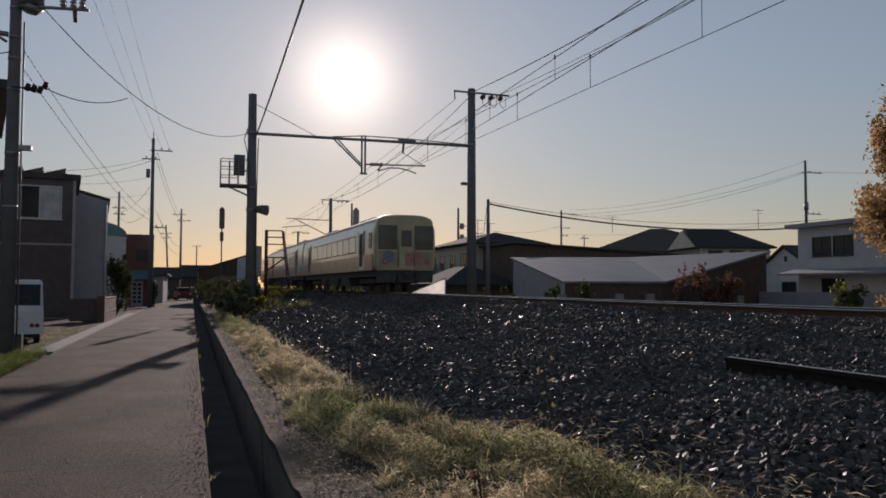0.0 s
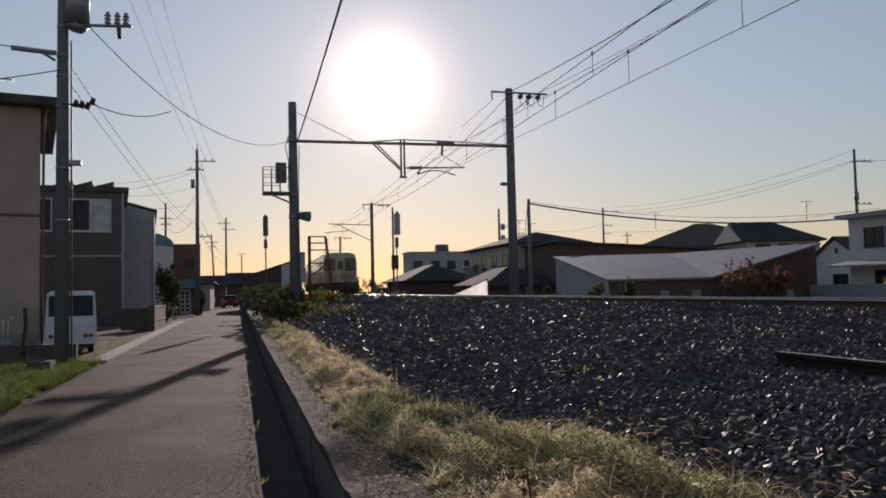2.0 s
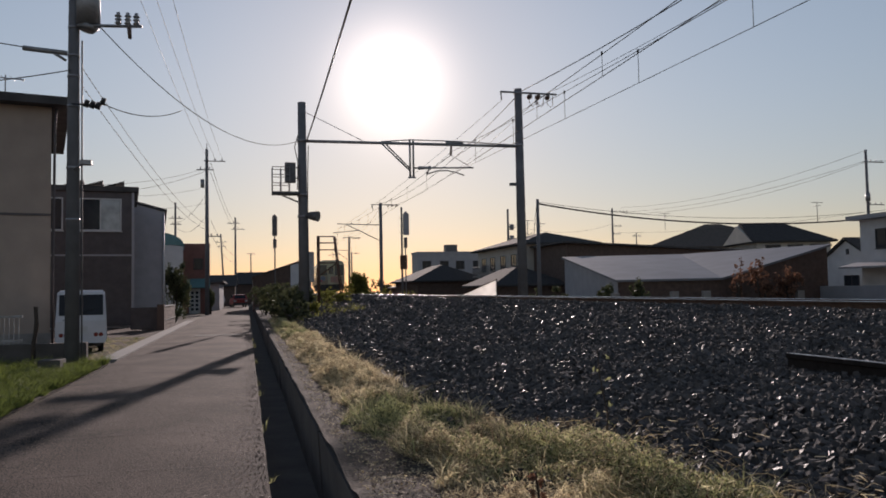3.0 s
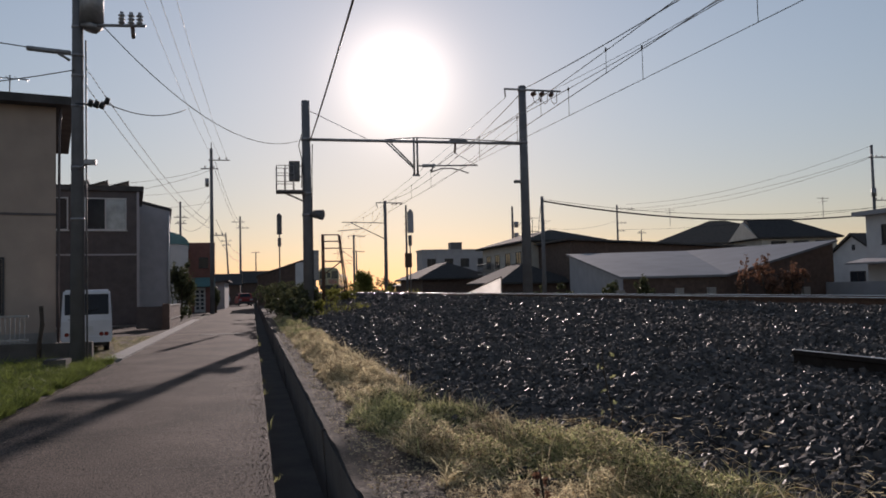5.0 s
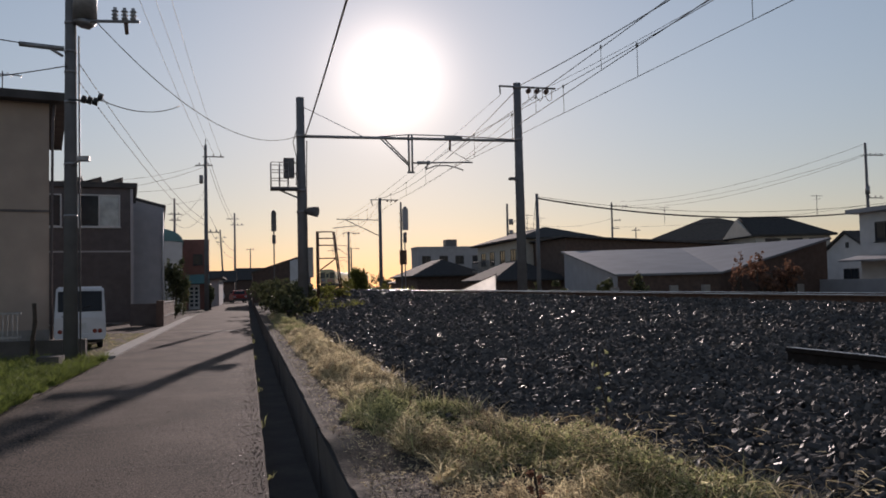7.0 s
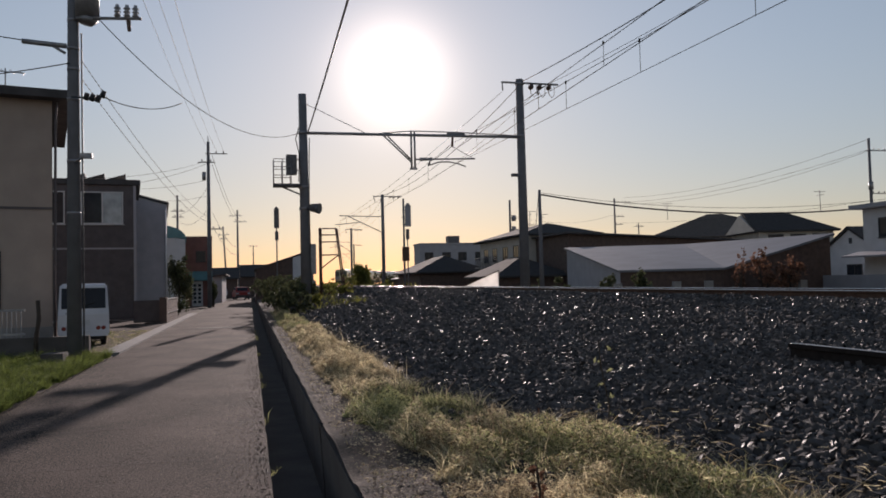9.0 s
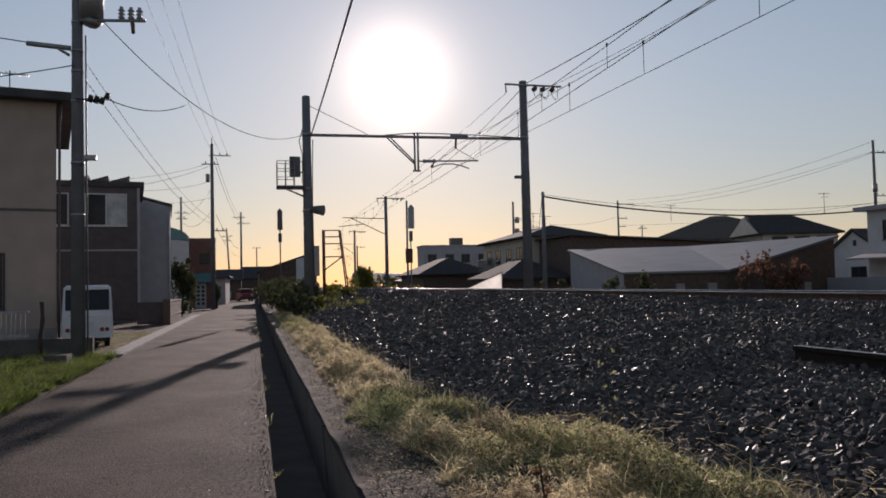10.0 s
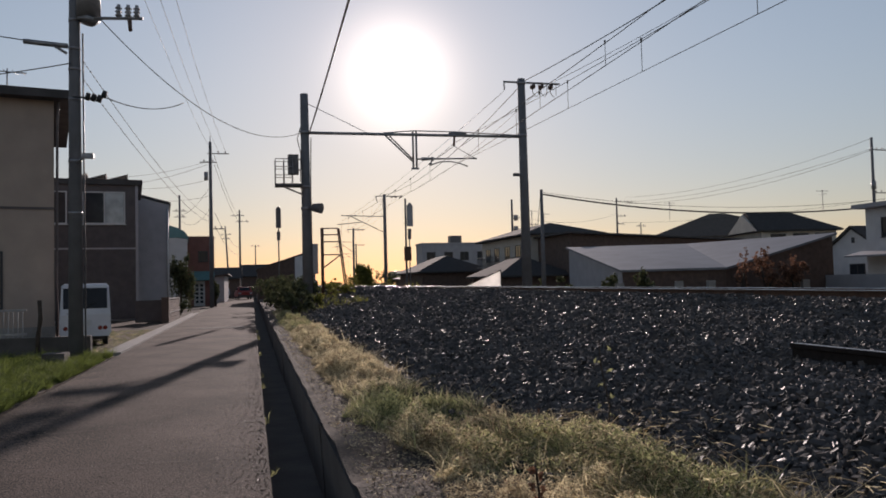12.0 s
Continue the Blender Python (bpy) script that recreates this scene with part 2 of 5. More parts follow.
def tube(bm, pts, r, n=6):
    """A bent round bar through pts."""
    pts = [Vector(p) for p in pts]
    rings = []
    for i, p in enumerate(pts):
        d = pts[min(i + 1, len(pts) - 1)] - pts[max(i - 1, 0)]
        q = d.to_track_quat("Z", "Y")
        rings.append([bm.verts.new(p + q @ Vector((r * math.cos(2 * math.pi * k / n), r * math.sin(2 * math.pi * k / n), 0))) for k in range(n)])
    for a, b in zip(rings, rings[1:]):
        for k in range(n):
            bm.faces.new((a[k], a[(k + 1) % n], b[(k + 1) % n], b[k])).smooth = True
    bm.faces.new(rings[0][::-1])
    bm.faces.new(rings[-1])
    return bm


def prism(bm, outline, axis, lo, hi):
    """An outline of (u, v) pulled along axis x or y from lo to hi. u is the other level axis, v is height."""
    def at(u, v, w):
        return (w, u, v) if axis == "x" else (u, w, v)
    a = [bm.verts.new(at(u, v, lo)) for u, v in outline]
    b = [bm.verts.new(at(u, v, hi)) for u, v in outline]
    bm.faces.new(a)
    bm.faces.new(b[::-1])
    for i in range(len(a)):
        j = (i + 1) % len(a)
        bm.faces.new((a[j], a[i], b[i], b[j]))
    bmesh.ops.recalc_face_normals(bm, faces=bm.faces[:])
    return bm


def bevel(bm, width, segments=2, angle=30):
    edges = [e for e in bm.edges if len(e.link_faces) == 2 and e.calc_face_angle(0) > radians(angle)]
    bmesh.ops.bevel(bm, geom=edges, offset=width, segments=segments, affect="EDGES", clamp_overlap=True)
    return bm


def mesh_of(name, bm, material):
    me = bpy.data.meshes.new(name)
    bm.to_mesh(me)
    bm.free()
    me.materials.append(material)
    return me


def part(name, bm, material, parent=None, label=""):
    ob = new(name, mesh_of(name, bm, material))
    if parent is not None:
        ob.parent = parent
    return tagged(ob, label)


def single(name, bm, material, label, category, group="", kind=""):
    return tagged(part(name, bm, material), label, category, group, kind)


def thing(name, m, label, category, group="", kind=""):
    ob = new(name)
    ob.matrix_basis = m
    ob.empty_display_size = 0.2
    return tagged(ob, label, category, group, kind)


def sag(a, b, drop, n=20):
    a, b = Vector(a), Vector(b)
    return [a.lerp(b, i / n) - Vector((0, 0, 4 * drop * (i / n) * (1 - i / n))) for i in range(n + 1)]


def cable(a, b, drop, r, label, material=WIRE, n=22, name="overhead_cable", group="overhead cables"):
    return single(name, tube(bm_new(), sag(a, b, drop, n), r, 6), material, label, "cable", group)


def from_arrays(name, verts, faces, material):
    me = bpy.data.meshes.new(name)
    me.from_pydata(verts.tolist(), [], faces.tolist())
    me.materials.append(material)
    return me


# ---------------------------------------------------------------- lie of the land
def rail_z(y):
    """The rail's height above the lane: a slight grade."""
    return 1.185 + 0.0024 * min(max(y, -20.0), 60.0)


def track_x(y):
    """The track's middle line: straight past the lane, drawing slightly nearer to it, then a bend to the east."""
    x = 9.95 - 0.026 * y
    if y > 60:
        d = min(y, 115.0) - 60.0
        x += 0.00133 * d * d + (0.146 * (y - 115.0) if y > 115 else 0.0)
    if y > 150:
        d = min(y, 230.0) - 150.0
        x += 0.003 * d * d + (0.48 * (y - 230.0) if y > 230 else 0.0)
    return x


def track_slope(y):
    return (track_x(y + 0.5) - track_x(y - 0.5))


PROFILE = ((0.60, 0.36), (0.78, 0.37), (1.3, 0.38), (2.2, 0.48), (3.5, 0.64), (5.2, 0.84), (6.8, 1.04), (7.5, 1.11), (10.1, 1.10), (11.0, 0.95), (12.6, 0.35), (14.5, 0.05))


def bank_shift(x, y):
    return (track_x(y) - 8.75) * min(1.0, max(0.0, (x - 0.7) / 6.5))


def bank_z(x, y):
    s = x - bank_shift(x, y)
    lift = (rail_z(y) - 1.24) * min(1.0, max(0.0, (s - 2.0) / 5.0))
    if s > 10.1:
        lift *= max(0.0, 1 - (s - 10.1) / 3)
    for (xa, za), (xb, zb) in zip(PROFILE, PROFILE[1:]):
        if s <= xb:
            k = max(0.0, (s - xa) / (xb - xa))
            return za + (zb - za) * k + lift
    return PROFILE[-1][1]


# ---------------------------------------------------------------- ground, road, bank
def build_ground():
    bm = bm_new()
    xs = [-3000, -300, -60, -20, -3.2, 0.9, 14, 60, 300, 3000]
    ys = [-3000, -300, -40, 0, 40, 120, 300, 3000]
    grid = [[bm.verts.new((x, y, -0.55 if (-3.1 < x < 13.9) else -0.03)) for x in xs] for y in ys]
    for j in range(len(ys) - 1):
        for i in range(len(xs) - 1):
            bm.faces.new((grid[j][i], grid[j][i + 1], grid[j + 1][i + 1], grid[j + 1][i]))
    single("ground", bm, GROUND, "bare brown earth reaching to the horizon", "ground", kind="structure")

    bm = bm_new()
    ys = [-12 + 0.5 * i for i in range(270)]
    rows = []
    for y in ys:
        rough = 0.02 * noise.noise((0, y * 1.7, 0)) + 0.012 * noise.noise((5, y * 6, 0))
        left = -2.98 + 0.05 * noise.noise((9, y * 0.9, 0))
        rows.append([bm.verts.new((x, y, z)) for x, z in ((left, -0.4), (left, 0.0), (-2.0, 0.012), (-0.9, 0.02), (0.12 + rough, 0.0), (0.12 + rough, -0.5))])
    for a, b in zip(rows, rows[1:]):
        for i in range(5):
            bm.faces.new((a[i], a[i + 1], b[i + 1], b[i]))
    single("road", bm, ASPHALT, "narrow worn grey asphalt lane beside the railway", "road", kind="structure")

    # patched seam across the lane
    bm = bm_new()
    for y0, x0, w in ((29.4, -1.9, 0.6),):
        box(bm, x0, y0, 0.0, -0.3, y0 + w, 0.0235)
    single("road_patch", bm, PATCH, "pale patched seams across the asphalt lane", "road patch", kind="structure")

    # worn seams across the lane, following its crown
    bm = bm_new()
    for y0, w in ((7.1, .03), (8.95, .045), (12.6, .04)):
        pts = [(-2.9 + .1 * i) for i in range(30)]
        rows = []
        for x in pts:
            z = .012 * min(1, max(0, (x + 2.98) / .98)) if x < -2 else (.012 + .008 * (x + 2) / 1.1 if x < -.9 else .02 * (.12 - x) / 1.02)
            off = .03 * noise.noise((x * 3, y0, 0))
            half = w * (.26 + .3 * noise.noise((x * 6, y0, 4)))
            rows.append([bm.verts.new((x, y0 + off + d, z + .004)) for d in (-half, half)])
        for a, b in zip(rows, rows[1:]):
            bm.faces.new((a[0], b[0], b[1], a[1]))
    single("road_seam", bm, SEAM, "thin pale worn seams across the asphalt", "road seam", kind="structure")

    # kerb strip of pale concrete on the house side, slab by slab
    strip = thing("concrete_edging", pose(0, 0, 0), "pale concrete edging slabs along the lane", "edging", kind="structure")
    for i in range(14):
        y0 = 19.6 + i * 2.0
        part("slab", bevel(box(bm_new(), -3.42, y0, -0.05, -3.0, y0 + 1.985, 0.035), 0.01, 1), CONCRETE, strip)
    single("forecourt", box(bm_new(), -14, 19.0, -0.2, -3.43, 41, 0.012), ASPHALT, "dark asphalt parking forecourt between the houses", "forecourt", kind="structure")
    single("verge", box(bm_new(), -30, -20, -0.2, -3.05, 19.0, 0.008), SOIL, "earth verge beside the lane", "verge", kind="structure")
    single("side_yard", box(bm_new(), -30, 41.0, -0.2, -3.43, 140, 0.010), SOIL, "bare earth yard by the far houses", "yard", kind="structure")

    # ditch and retaining wall between lane and railway
    single("ditch_floor", box(bm_new(), 0.05, -12, -0.54, 0.66, 123, -0.42), WALLCON, "dark silted concrete drainage ditch", "ditch", kind="structure")
    wall = thing("retaining_wall", pose(0, 0, 0), "low weathered concrete retaining wall above the ditch", "wall", kind="structure")
    for i in range(44):
        y0 = -8 + i * 3.0
        b = box(bm_new(), 0.56, y0, -0.5, 0.74, y0 + 2.985, 0.265 + 0.006 * (i % 3))
        for v in b.verts:
            v.co.x += 0.006 * math.sin(i * 2.1) + (0.05 if v.co.z < 0 else 0)
        part("wall_block", bevel(b, 0.015, 2), WALLCON, wall)

    # the bank, one sheet from the wall over the track to the far side
    xs = [0.565 + 0.13 * i for i in range(110)]
    ys = [-12 + 0.22 * i for i in range(240)] + [41 + 0.8 * i for i in range(160)]
    verts = np.empty((len(ys), len(xs), 3))
    for j, y in enumerate(ys):
        for i, x in enumerate(xs):
            xx = x + bank_shift(x, y)
            z = bank_z(xx, y) - 0.03 + 0.035 * noise.noise((xx * 1.3, y * 1.3, 0)) + 0.02 * noise.noise((xx * 5, y * 5, 3))
            verts[j, i] = (xx, y, z)
    n = len(xs)
    faces = [(j * n + i, j * n + i + 1, (j + 1) * n + i + 1, (j + 1) * n + i) for j in range(len(ys) - 1) for i in range(n - 1)]
    me = from_arrays("railway_bank", verts.reshape(-1, 3), np.array(faces), BED)
    me.materials.append(SOIL)
    for f in me.polygons:
        f.material_index = 1 if (f.center.x < 1.35 + 0.2 * noise.noise((0, f.center.y, 0))) or f.center.x > track_x(f.center.y) + 3.0 else 0
    tagged(new("railway_bank", me), "dark railway embankment with earth at its foot", "embankment", kind="structure")


def stone_shapes(rng, count):
    """Crushed stones: six uneven, nearly flat faces with broken corners."""
    v = np.array([(x, y, z) for z in (-1, 1) for y in (-1, 1) for x in (-1, 1)]) * 0.72
    f = np.array([(0, 2, 3), (0, 3, 1), (4, 5, 7), (4, 7, 6), (0, 1, 5), (0, 5, 4), (2, 6, 7), (2, 7, 3), (0, 4, 6), (0, 6, 2), (1, 3, 7), (1, 7, 5)])
    shapes = []
    for _ in range(count):
        s = v.copy()
        s[4:, :2] = s[4:, :2] * rng.uniform(0.45, 1.0, (1, 2)) + rng.uniform(-0.25, 0.25, (1, 2))
        s[:, 2] += s[:, 0] * rng.uniform(-0.35, 0.35) + s[:, 1] * rng.uniform(-0.35, 0.35)
        s += rng.uniform(-0.14, 0.14, (8, 3))
        shapes.append(s * rng.uniform(0.75, 1.3, (1, 3)))
    return shapes, f


def build_ballast():
    rng = np.random.default_rng(4)
    shapes, tri = stone_shapes(rng, 40)
    places = []
    for y0, y1, step, size in ((1.6, 6.5, 0.040, 0.029), (6.5, 12.0, 0.050, 0.033), (12, 20, 0.070, 0.040), (20, 34, 0.1, 0.055), (34, 75, 0.19, 0.085)):
        for x in np.arange(1.2, 10.8, step):
            for y in np.arange(y0, y1, step):
                px, py = x + rng.uniform(-0.5, 0.5) * step, y + rng.uniform(-0.5, 0.5) * step
                edge = 1.6 + 0.3 * noise.noise((px * 2, py * 0.7, 1)) + max(0, 5.5 - py) * 0.1
                if px < edge and rng.random() > 0.12 * max(0, 1 - (edge - px) * 1.2):
                    continue
                if px > 8.0 and rng.random() < 0.4:
                    continue
                if px / py > 1.35:
                    continue
                wx = px + bank_shift(px, py)
                places.append((wx, py, bank_z(wx, py) - 0.012 + 0.035 * noise.noise((wx * 1.3, py * 1.3, 0)) + rng.uniform(0, 0.6) * size, size * rng.uniform(0.5, 1.5)))
    n = len(places)
    V = np.empty((n, 8, 3))
    for i, (x, y, z, s) in enumerate(places):
        q = rng.normal(size=4) * (1, .42, .42, 1)
        q /= np.linalg.norm(q)
        a, b, c, d = q
        R = np.array([[1 - 2 * (c * c + d * d), 2 * (b * c - a * d), 2 * (b * d + a * c)], [2 * (b * c + a * d), 1 - 2 * (b * b + d * d), 2 * (c * d - a * b)], [2 * (b * d - a * c), 2 * (c * d + a * b), 1 - 2 * (b * b + c * c)]])
        V[i] = shapes[i % len(shapes)] * (s * 1.2, s * .82, s * .6) @ R.T + (x, y, z)
    F = (tri[None] + 8 * np.arange(n)[:, None, None]).reshape(-1, 3)
    ob = new("ballast_stones", from_arrays("ballast_stones", V.reshape(-1, 3), F, STONE))
    tagged(ob, "dark crushed-stone ballast glinting against the sun", "ballast", kind="stuff")
    # pebbles on the path along the wall
    n = 3600
    V = np.empty((n, 8, 3))
    for i in range(n):
        y = 3.0 + 24 * rng.random() ** 2
        x = 0.64 + (0.55 + max(0, 5 - y) * .1) * rng.random()
        V[i] = shapes[i % len(shapes)] * rng.uniform(.3, 1.0, (1, 3)) * rng.uniform(.003, .010) + (x, y, bank_z(x, y) - .02 + .035 * noise.noise((x * 1.3, y * 1.3, 0)) + .02 * noise.noise((x * 5, y * 5, 3)))
    F = (tri[None] + 8 * np.arange(n)[:, None, None]).reshape(-1, 3)
    E = np.empty((2200, 8, 3))
    for i in range(len(E)):
        y = 3.5 + 26 * rng.random() ** 1.7
        x = .1 - abs(rng.normal(0, .16))
        E[i] = shapes[i % len(shapes)] * rng.uniform(.4, 1.0, (1, 3)) * rng.uniform(.004, .011) + (x, y, .004)
    # aggregate worn out of the lane's surface, denser towards its edge
    G = np.empty((9000, 8, 3))
    for i in range(len(G)):
        y = 3.0 + 13 * rng.random() ** 1.8
        x = .12 - min(abs(rng.normal(0, 1.1)), 3.2) if i % 3 else .12 - abs(rng.normal(0, .22))
        G[i] = shapes[i % len(shapes)] * rng.uniform(.5, 1.0, (1, 3)) * rng.uniform(.0025, .0065) + (x, y, .02 * min(1, max(0, (.12 - x) / 1.02)) - .008 * min(1, max(0, (-.9 - x) / 1.1)))
    FG = (tri[None] + 8 * np.arange(len(G))[:, None, None]).reshape(-1, 3)
    tagged(new("road_aggregate", from_arrays("road_aggregate", G.reshape(-1, 3), FG, GRIT)), "brown stone aggregate worn out of the asphalt lane", "grit", kind="stuff")
    FE = (tri[None] + 8 * np.arange(len(E))[:, None, None]).reshape(-1, 3)
    tagged(new("road_grit", from_arrays("road_grit", E.reshape(-1, 3), FE, PEBBLE)), "loose grit along the asphalt lane's edge", "grit", kind="stuff")
    tagged(new("path_pebbles", from_arrays("path_pebbles", V.reshape(-1, 3), F, PEBBLE)), "small brown pebbles and litter on the earth path", "pebbles", kind="stuff")


# ---------------------------------------------------------------- track
def rail_mesh(bm, off, y0, y1, z, step=2.0, head=False):
    """A rail's section swept beside the track's middle line."""
    if head:
        section = ((-0.031, -0.004), (0.031, -0.004), (0.028, 0.003), (-0.028, 0.003))
    else:
        section = ((-0.06, -0.15), (0.06, -0.15), (0.06, -0.138), (0.011, -0.12), (0.011, -0.045), (0.033, -0.033), (0.033, -0.005), (-0.033, -0.005), (-0.033, -0.033), (-0.011, -0.045), (-0.011, -0.12), (-0.06, -0.138))
    ys = np.arange(y0, y1 + 0.01, step)
    rings = []
    for y in ys:
        a = math.atan(track_slope(y))
        rings.append([bm.verts.new((track_x(y) + (off + u) * math.cos(a), y - (off + u) * math.sin(a), z(y) + v)) for u, v in section])
    k = len(section)
    for a, b in zip(rings, rings[1:]):
        for i in range(k):
            bm.faces.new((a[i], a[(i + 1) % k], b[(i + 1) % k], b[i]))
    bm.faces.new(rings[0])
    bm.faces.new(rings[-1][::-1])
    bmesh.ops.recalc_face_normals(bm, faces=bm.faces[:])
    return bm


def build_track():
    track = thing("railway_track", pose(0, 0, 0), "single railway track with rusty rails on concrete sleepers", "railway track", kind="structure")
    for off in (-0.5335, 0.5335):
        r = part("rail", rail_mesh(bm_new(), off, -14, 320, rail_z), RUST, track)
        part("rail_head", rail_mesh(bm_new(), off, -14, 320, rail_z, head=True), RAILTOP, r, "polished bright running surface")
    b = box(bm_new(), -1.0, -0.12, -0.17, 1.0, 0.12, 0.0)
    for v in b.verts:
        if v.co.z > -0.01:
            v.co.y *= 0.75
            v.co.x *= 0.98
    me = mesh_of("sleeper", b, SLEEPER)
    for i in range(260):
        y = -10 + i * 0.62
        s = new("sleeper", me)
        s.matrix_basis = pose(track_x(y), y, rail_z(y) - 0.15, 0, 0, -math.degrees(math.atan(track_slope(y))))
        s.parent = track
    # a spare rail laid on the bank
    bm = bm_new()
    sec = ((-0.065, 0.0), (0.065, 0.0), (0.065, 0.012), (0.012, 0.03), (0.012, 0.11), (0.035, 0.12), (0.035, 0.155), (-0.035, 0.155), (-0.035, 0.12), (-0.012, 0.11), (-0.012, 0.03), (-0.065, 0.012))
    prism(bm, sec, "y", -6.0, 6.35)
    ob = single("spare_rail", bm, SHADERAIL, "rusty spare rail lying on the ballast slope", "rail")
    ob.matrix_basis = pose(4.98, 0, 0.69, 0, 0, 0.6)
    # paler strip that sets the bright top line off from the shade-dark body
    part("rail_head", box(bm_new(), -0.031, -6.0, 0.156, 0.031, 6.33, 0.160), STEEL, ob, "dull grey worn rail top, paler than the shade-dark sides")


# ---------------------------------------------------------------- catenary
def build_gantry():
    g = thing("catenary_gantry", pose(0, 33, 0), "concrete catenary gantry with a steel beam across the track", "gantry")
    part("pole", rod(bm_new(), (2.27, 0, 0.2), (2.24, 0, 9.54), 0.215, 0.17, 20), POLECON, g, "tall round concrete pole")
    part("pole", rod(bm_new(), (11.95, 0, 0.5), (11.93, 0, 10.56), 0.225, 0.17, 20), POLECON, g, "tall round concrete pole")
    for x, z, w in ((2.25, 7.9, .21), (11.93, 7.98, .2), (2.25, 5.6, .225), (2.26, 4.7, .225), (11.93, 10.35, .19)):
        part("band", rod(bm_new(), (x, 0, z - .06), (x, 0, z + .06), w, w, 18), STEEL, g)
    b = part("beam", rod(bm_new(), (2.3, 0, 7.9), (11.8, 0, 7.93), 0.065, None, 12), STEEL, g, "long galvanised steel tube beam")
    part("upper_chord", rod(rod(rod(bm_new(), (5.6, 0, 7.97), (6.95, 0, 8.09), .025), (6.95, 0, 8.09), (9.0, 0, 8.08), .025), (9.0, 0, 8.08), (11.8, 0, 7.99), .025), STEEL, b)
    bm = bm_new()
    for x in (8.55, 8.75, 9.05, 9.25):
        rod(bm, (x, 0, 7.93), (x, 0, 8.08), .03)
    rod(bm, (8.5, 0, 8.02), (9.3, 0, 8.02), .045)
    part("saddle", bm, STEEL, b)
    h = part("drop_post", rod(rod(bm_new(), (6.88, 0, 8.08), (6.88, 0, 6.45), .045), (7.03, 0, 8.08), (7.03, 0, 6.45), .045), STEEL, g, "twin-tube hanging post")
    part("cap", box(bm_new(), 6.8, -.06, 6.4, 7.12, .06, 6.47), STEEL, h)
    part("brace", rod(bm_new(), (5.65, -.05, 7.86), (6.86, -.05, 6.72), .035), STEEL, g)
    part("brace", rod(bm_new(), (5.85, .05, 7.86), (6.86, .05, 6.86), .03), STEEL, g)
    a = part("cantilever_arm", rod(bm_new(), (7.0, 0, 6.85), (9.75, 0, 6.92), .035), STEEL, g, "horizontal steadying arm")
    part("insulator", rod(rod(bm_new(), (7.25, 0, 6.86), (7.7, 0, 6.87), .08, .06), (7.7, 0, 6.87), (7.8, 0, 6.87), .09), PORCELAIN, a)
    part("tie_rod", rod(bm_new(), (8.75, 0, 7.9), (8.72, 0, 7.45), .05), BROWNPORC, g, "hanging insulator")
    part("tie_rod", rod(rod(bm_new(), (8.72, 0, 7.45), (7.95, 0, 6.9), .014), (8.72, 0, 7.45), (9.7, 0, 6.92), .014), STEEL, g)
    part("registration_arm", tube(bm_new(), [(7.7, .1, 6.62), (8.1, .1, 6.76), (8.6, .1, 6.78), (9.0, .1, 6.70), (9.35, .1, 6.58)], .028, 8), STEEL, g)
    part("arm_foot", rod(bm_new(), (7.65, .1, 6.58), (7.75, .1, 6.86), .035), STEEL, g)
    # top arm for the feeders
    t = part("feeder_arm", rod(bm_new(), (11.05, -.1, 10.38), (13.75, -.1, 10.36), .045), STEEL, g, "steel cross arm on the pole top")
    part("strut", rod(bm_new(), (11.08, -.1, 10.4), (11.1, -.1, 10.0), .03), STEEL, t)
    for x in (12.55, 12.95, 13.4):
        bm = bm_new()
        rod(bm, (x, -.1, 10.34), (x - .1, -.1, 10.24), .03)
        for k in range(4):
            rod(bm, (x - .08 - .05 * k, -.1 - .09 * k, 10.22 - .035 * k), (x - .10 - .05 * k, -.14 - .09 * k, 10.205 - .035 * k), .115, .09, 8)
        part("insulator", bm, BROWNPORC, t)
        part("jumper", tube(bm_new(), [(x - .26, -.4, 10.1), (x - .2, -.35, 9.85), (x - .02, -.25, 9.72), (x + .14, -.15, 9.85), (x + .17, -.1, 10.3)], .014, 5), WIRE, t, "thin looped jumper cable")
    part("lamp", box(rod(bm_new(), (11.75, -.1, 6.12), (11.45, -.2, 6.2), .03), 11.38, -.32, 6.12, 11.62, -.1, 6.24), DARKSTEEL, g, "small floodlight")
    part("stay", rod(bm_new(), (2.35, 0, 9.15), (4.85, 0, 7.97), .014, None, 6), STEEL, g, "thin stay rod to the beam")
    # maintenance platform with cage
    p = part("platform", box(bm_new(), 0.98, -.45, 5.62, 2.1, .35, 5.7), DARKSTEEL, g, "small steel service platform")
    bm = bm_new()
    for x in (1.0, 1.35, 1.7):
        for y in (-.43, .33):
            rod(bm, (x, y, 5.7), (x, y, 6.72), .016, None, 6)
    for z in (6.05, 6.4, 6.72):
        for y in (-.43, .33):
            rod(bm, (1.0, y, z), (1.72, y, z), .016, None, 6)
        rod(bm, (1.0, -.43, z), (1.0, .33, z), .016, None, 6)
    part("guard_rail", bm, STEEL, p)
    part("strut", rod(bm_new(), (1.3, -.1, 5.62), (2.1, -.1, 5.28), .035), STEEL, p)
    part("signal_box", bevel(box(bm_new(), 1.52, -.35, 6.12, 1.95, .1, 6.92), .03), DARKSTEEL, g, "dark equipment box")
    for z in (6.75, 6.3):
        part("bracket", rod(bm_new(), (1.9, -.1, z), (2.2, -.1, z), .03), STEEL, g)
    s = part("loudspeaker", rod(bm_new(), (2.5, -.25, 4.72), (2.85, -.45, 4.66), .16, .22, 14), DARKSTEEL, g, "dark horn loudspeaker")
